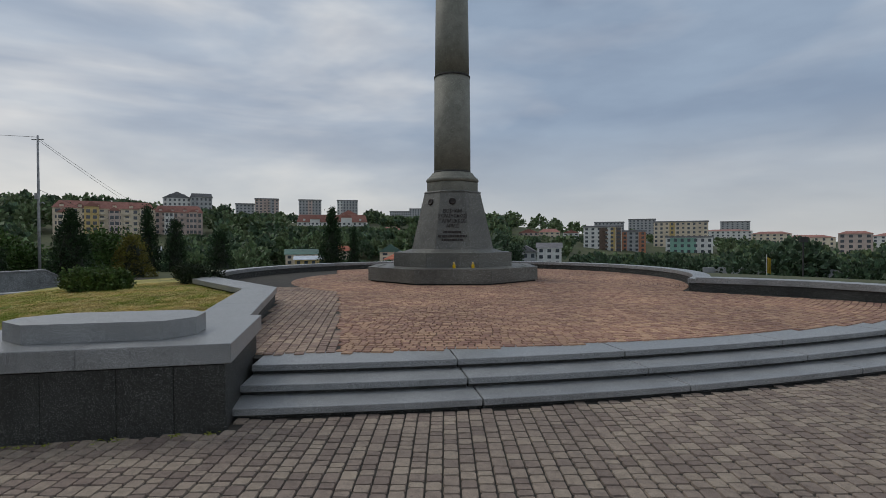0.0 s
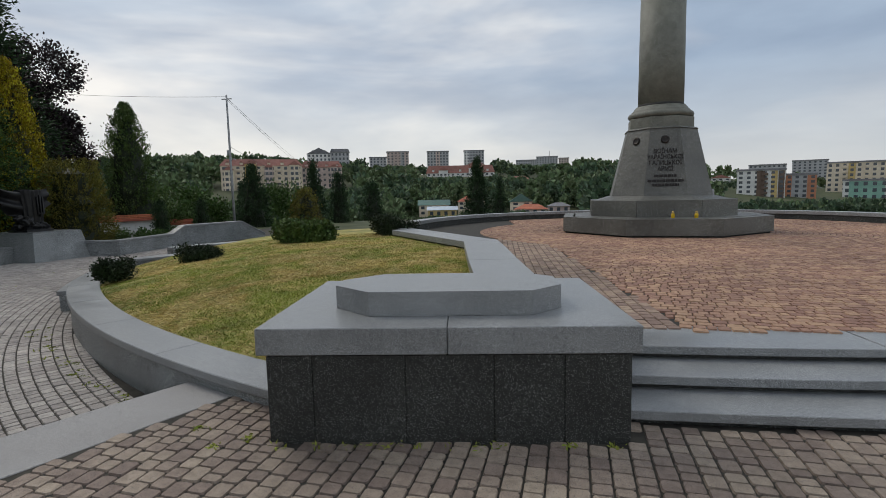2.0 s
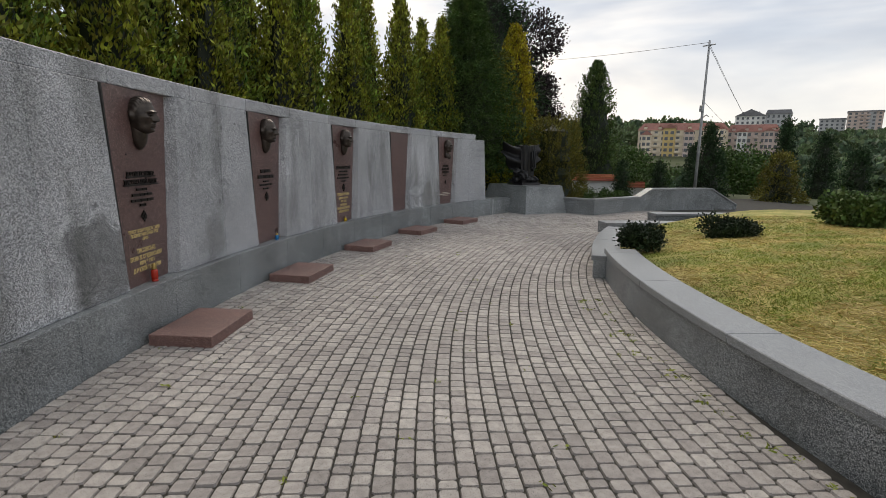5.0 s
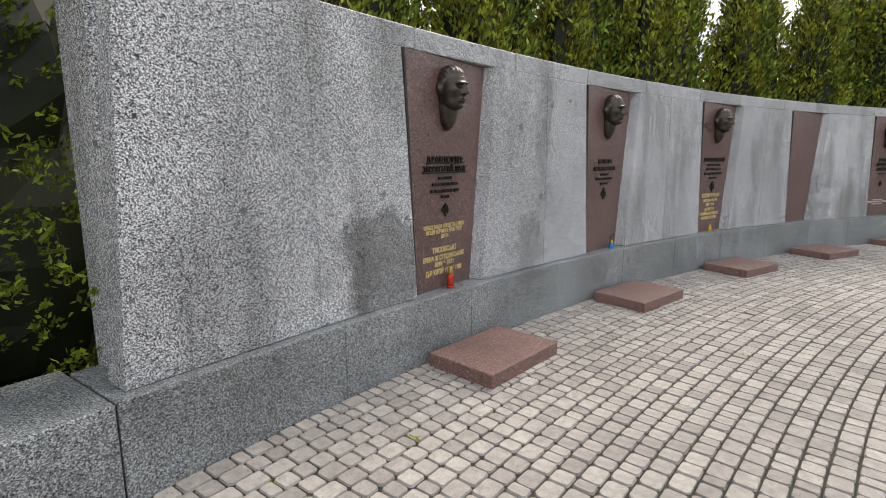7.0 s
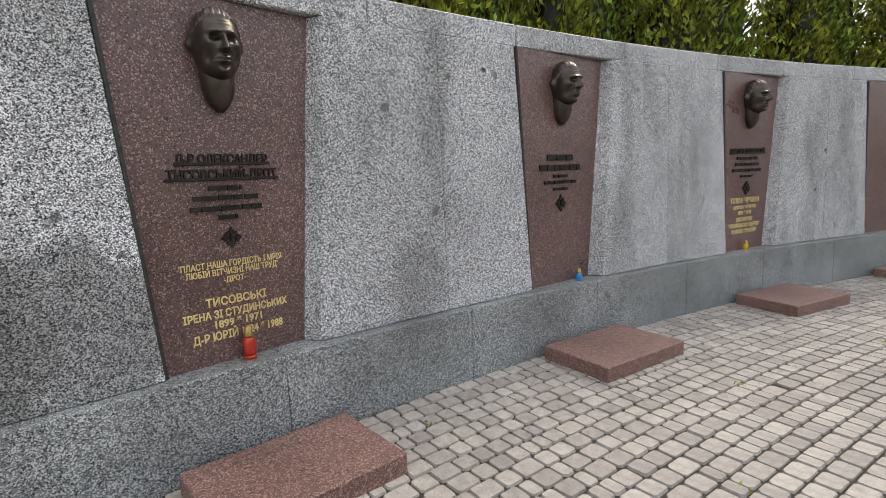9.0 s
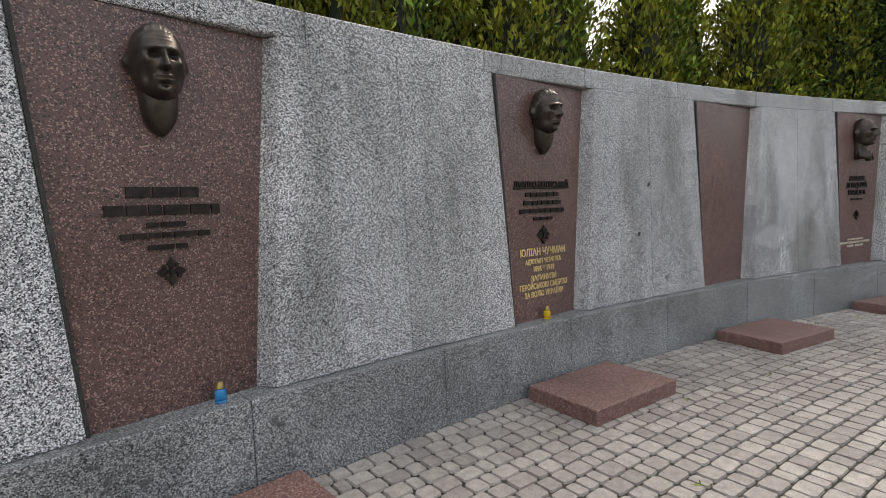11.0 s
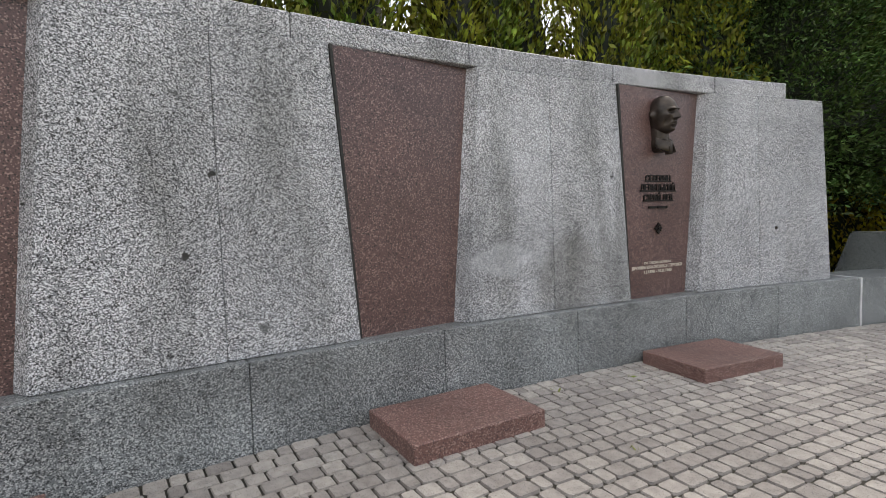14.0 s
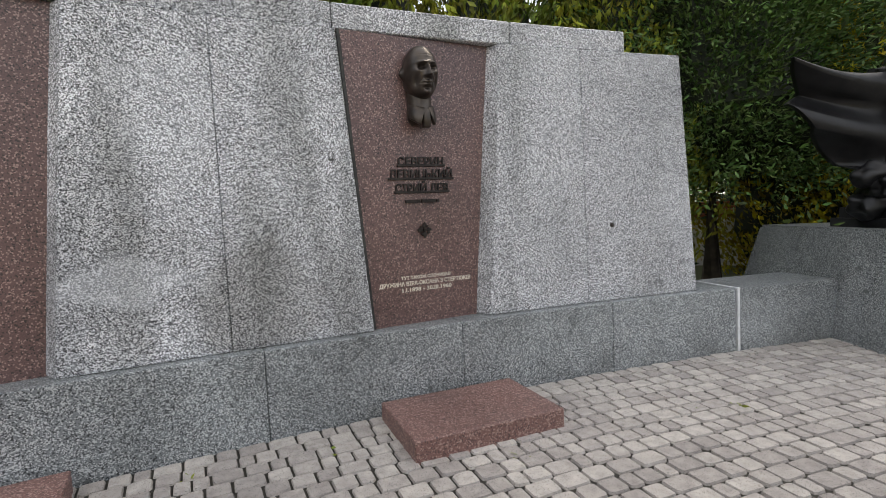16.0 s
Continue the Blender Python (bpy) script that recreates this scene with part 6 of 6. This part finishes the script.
round_tree(-21.89, 14.59, -0.17, 0.86, 0.86, leaf_green, 50, 3500, 0.07, "low green plants beside the pedestal", trunk=0.1, name="garden_shrub")

# ---- globe lamp, flag and mast beyond the parapet ----
globe_white = material("opal_globe", ((0.7, 0.7, 0.68), (0.78, 0.78, 0.76)), 3, rough=0.3, bump=0.0)
lamp = thing("street_lamp", (25.6, 22.5, -0.7), "dark street lamp with two white globes", "street lamp")
part("post", lathe([(0.09, 0), (0.06, 1.0), (0.05, 3.7)], 12), black_wire, lamp, smooth=True)
part("arm", tube(bmesh.new(), [(-0.3, 0.15, 3.8), (0, 0, 3.6), (0.3, -0.15, 3.85)], 0.03, 6), black_wire, lamp)
for s in (-1, 1):
    bm = bmesh.new()
    bmesh.ops.create_uvsphere(bm, u_segments=20, v_segments=14, radius=0.2)
    part("globe", bm, globe_white, lamp, "white opal globe", True).matrix_basis = pose(s * 0.3, -s * 0.15, 4.02)
flag_yellow = material("yellow_cloth", ((0.6, 0.45, 0.05), (0.7, 0.52, 0.08)), 3, rough=0.9, bump=0.1)
flag = thing("flag", (41.2, 56.8, -6.7), "yellow flag hanging on a white pole", "flag")
part("pole", lathe([(0.06, 0), (0.04, 7.2)], 8), frame_white, flag)
bm = bmesh.new()
for k in range(9):
    for z in (5.1, 6.9):
        bm.verts.new((0.05 + 0.06 * k, 0.09 * math.sin(k * 1.9), z - 0.03 * k))
bm.verts.ensure_lookup_table()
for k in range(8):
    bm.faces.new([bm.verts[i] for i in (2 * k, 2 * k + 2, 2 * k + 3, 2 * k + 1)])
bmesh.ops.solidify(bm, geom=bm.faces[:], thickness=0.02)
part("cloth", bm, flag_yellow, flag)
flood = thing("floodlight_mast", (56.5, 70.2, -9.0), "dark floodlight mast in the valley", "mast")
part("post", lathe([(0.15, 0), (0.1, 11.0)], 8), black_wire, flood)
part("light_box", box(-0.6, -0.2, 10.8, 0.6, 0.2, 11.6, 0.03), black_wire, flood)
valley_wall = thing("valley_wall", (73.6, 81.4, -0.2), "pale concrete wall along the valley road", "wall", turn=-24)
part("wall_length", box(-22, 0, -10, 28, 0.4, -2.6, 0.02), render_grey, valley_wall)

# ---- grass blades, dry straw and weeds ----


def build_grass():
    rng = np.random.default_rng(5)
    fresh, dry = [], []
    while len(fresh) + len(dry) < 110000:
        x, y = rng.uniform(-13.6, -3), rng.uniform(4.9, 18)
        if rng.random() > min(1.0, 60.0 / ((x + 4.2) ** 2 + (y - 2) ** 2)) or not lawn_inside(x, y):
            continue
        patch = noise.noise((x * 0.6, y * 0.6, 3.1)) + 0.8 * noise.noise((x * 1.9, y * 1.9, 0.0)) + rng.normal() * 0.25
        (dry if patch > 0 else fresh).append((x, y, lawn_height(x, y)))
    for pts, name, mat, lo, hi, lean, slim, label in (
            (fresh, "grass", grass_green, 0.035, 0.075, 0.7, 0.14, "short green grass blades"),
            (dry, "dry_grass", grass_dry, 0.07, 0.17, 0.12, 0.05, "dry yellow mown grass lying on the lawn")):
        p = np.array(pts)
        ups = rng.normal(size=p.shape) * [1 - lean * 0.5, 1 - lean * 0.5, 0.12] + [0, 0, lean]
        ob = new(name, leaf_mesh(name, p + [0, 0, 0.012], rng.uniform(lo, hi, len(p)), ups, mat, slim))
        tagged(ob, label, "grass", kind="stuff")


grass_green = leafy("grass_green", (0.18, 0.235, 0.036), (0.33, 0.365, 0.07), 0.3)
grass_dry = leafy("grass_dry", (0.50, 0.38, 0.13), (0.72, 0.58, 0.26), 0.25)
build_grass()


def weeds(name, spots, label):
    rng = np.random.default_rng(9)
    c, w, s = [], [], []
    for x, y, z, n in spots:
        c.append(np.array([x, y, z + 0.015]) + rng.normal(size=(n, 3)) * [0.025, 0.025, 0.006])
        w.append(rng.normal(size=(n, 3)) * [1, 1, 0.3] + [0, 0, 0.6])
        s.append(rng.uniform(0.025, 0.06, n))
    tagged(new(name, leaf_mesh(name, np.concatenate(c), np.concatenate(s), np.concatenate(w), grass_green, 0.35)), label, "weeds", kind="stuff")


spots = []
for k in range(46):
    a = random.uniform(228, 246)
    p = polar(KERB, 20.5 + abs(random.gauss(0, 0.12)), a + 2)
    if plan_angle(CENTRE, p.x, p.y) < 239:
        spots.append((p.x, p.y, 0.0, random.randint(4, 16)))
for k in range(60):
    p = polar(CENTRE, random.uniform(19.3, 23.2), random.uniform(197, 239))
    spots.append((p.x, p.y, 0.0, random.randint(2, 7)))
for k in range(24):
    p = BLOCK @ Vector((random.uniform(0, 2.6), random.uniform(-0.06, 0.0), 0))
    spots.append((p.x, p.y, PLAZA, random.randint(3, 10)))
for x, y in ((-7.25, 5.04), (-7.0, 4.3), (-7.3, 3.6), (-5.1, 5.0), (-4.8, 4.75), (-4.62, 4.9)):
    spots.append((x, y, 0.0 if x < -6.4 else PLAZA, 26))
weeds("weeds", spots, "small green weeds in the joints of the paving")

# ---- the setts passed nearest, one by one ----


def sett_shape(length):
    verts, faces = [], []
    h, l = SETT / 2, length / 2
    sett(verts, faces, [Vector(p) for p in ((-h, -l), (h, -l), (h, l), (-h, l))], 0.0)
    return raw_mesh("sett", verts, faces, paver_grey)


near_pieces(walk_bed, "sett", CENTRE, 17.825 + 25 * SETT, SETT, 6, 221.9, 238.1, 0.0, paver_grey, [sett_shape(l) for l in LENGTHS])
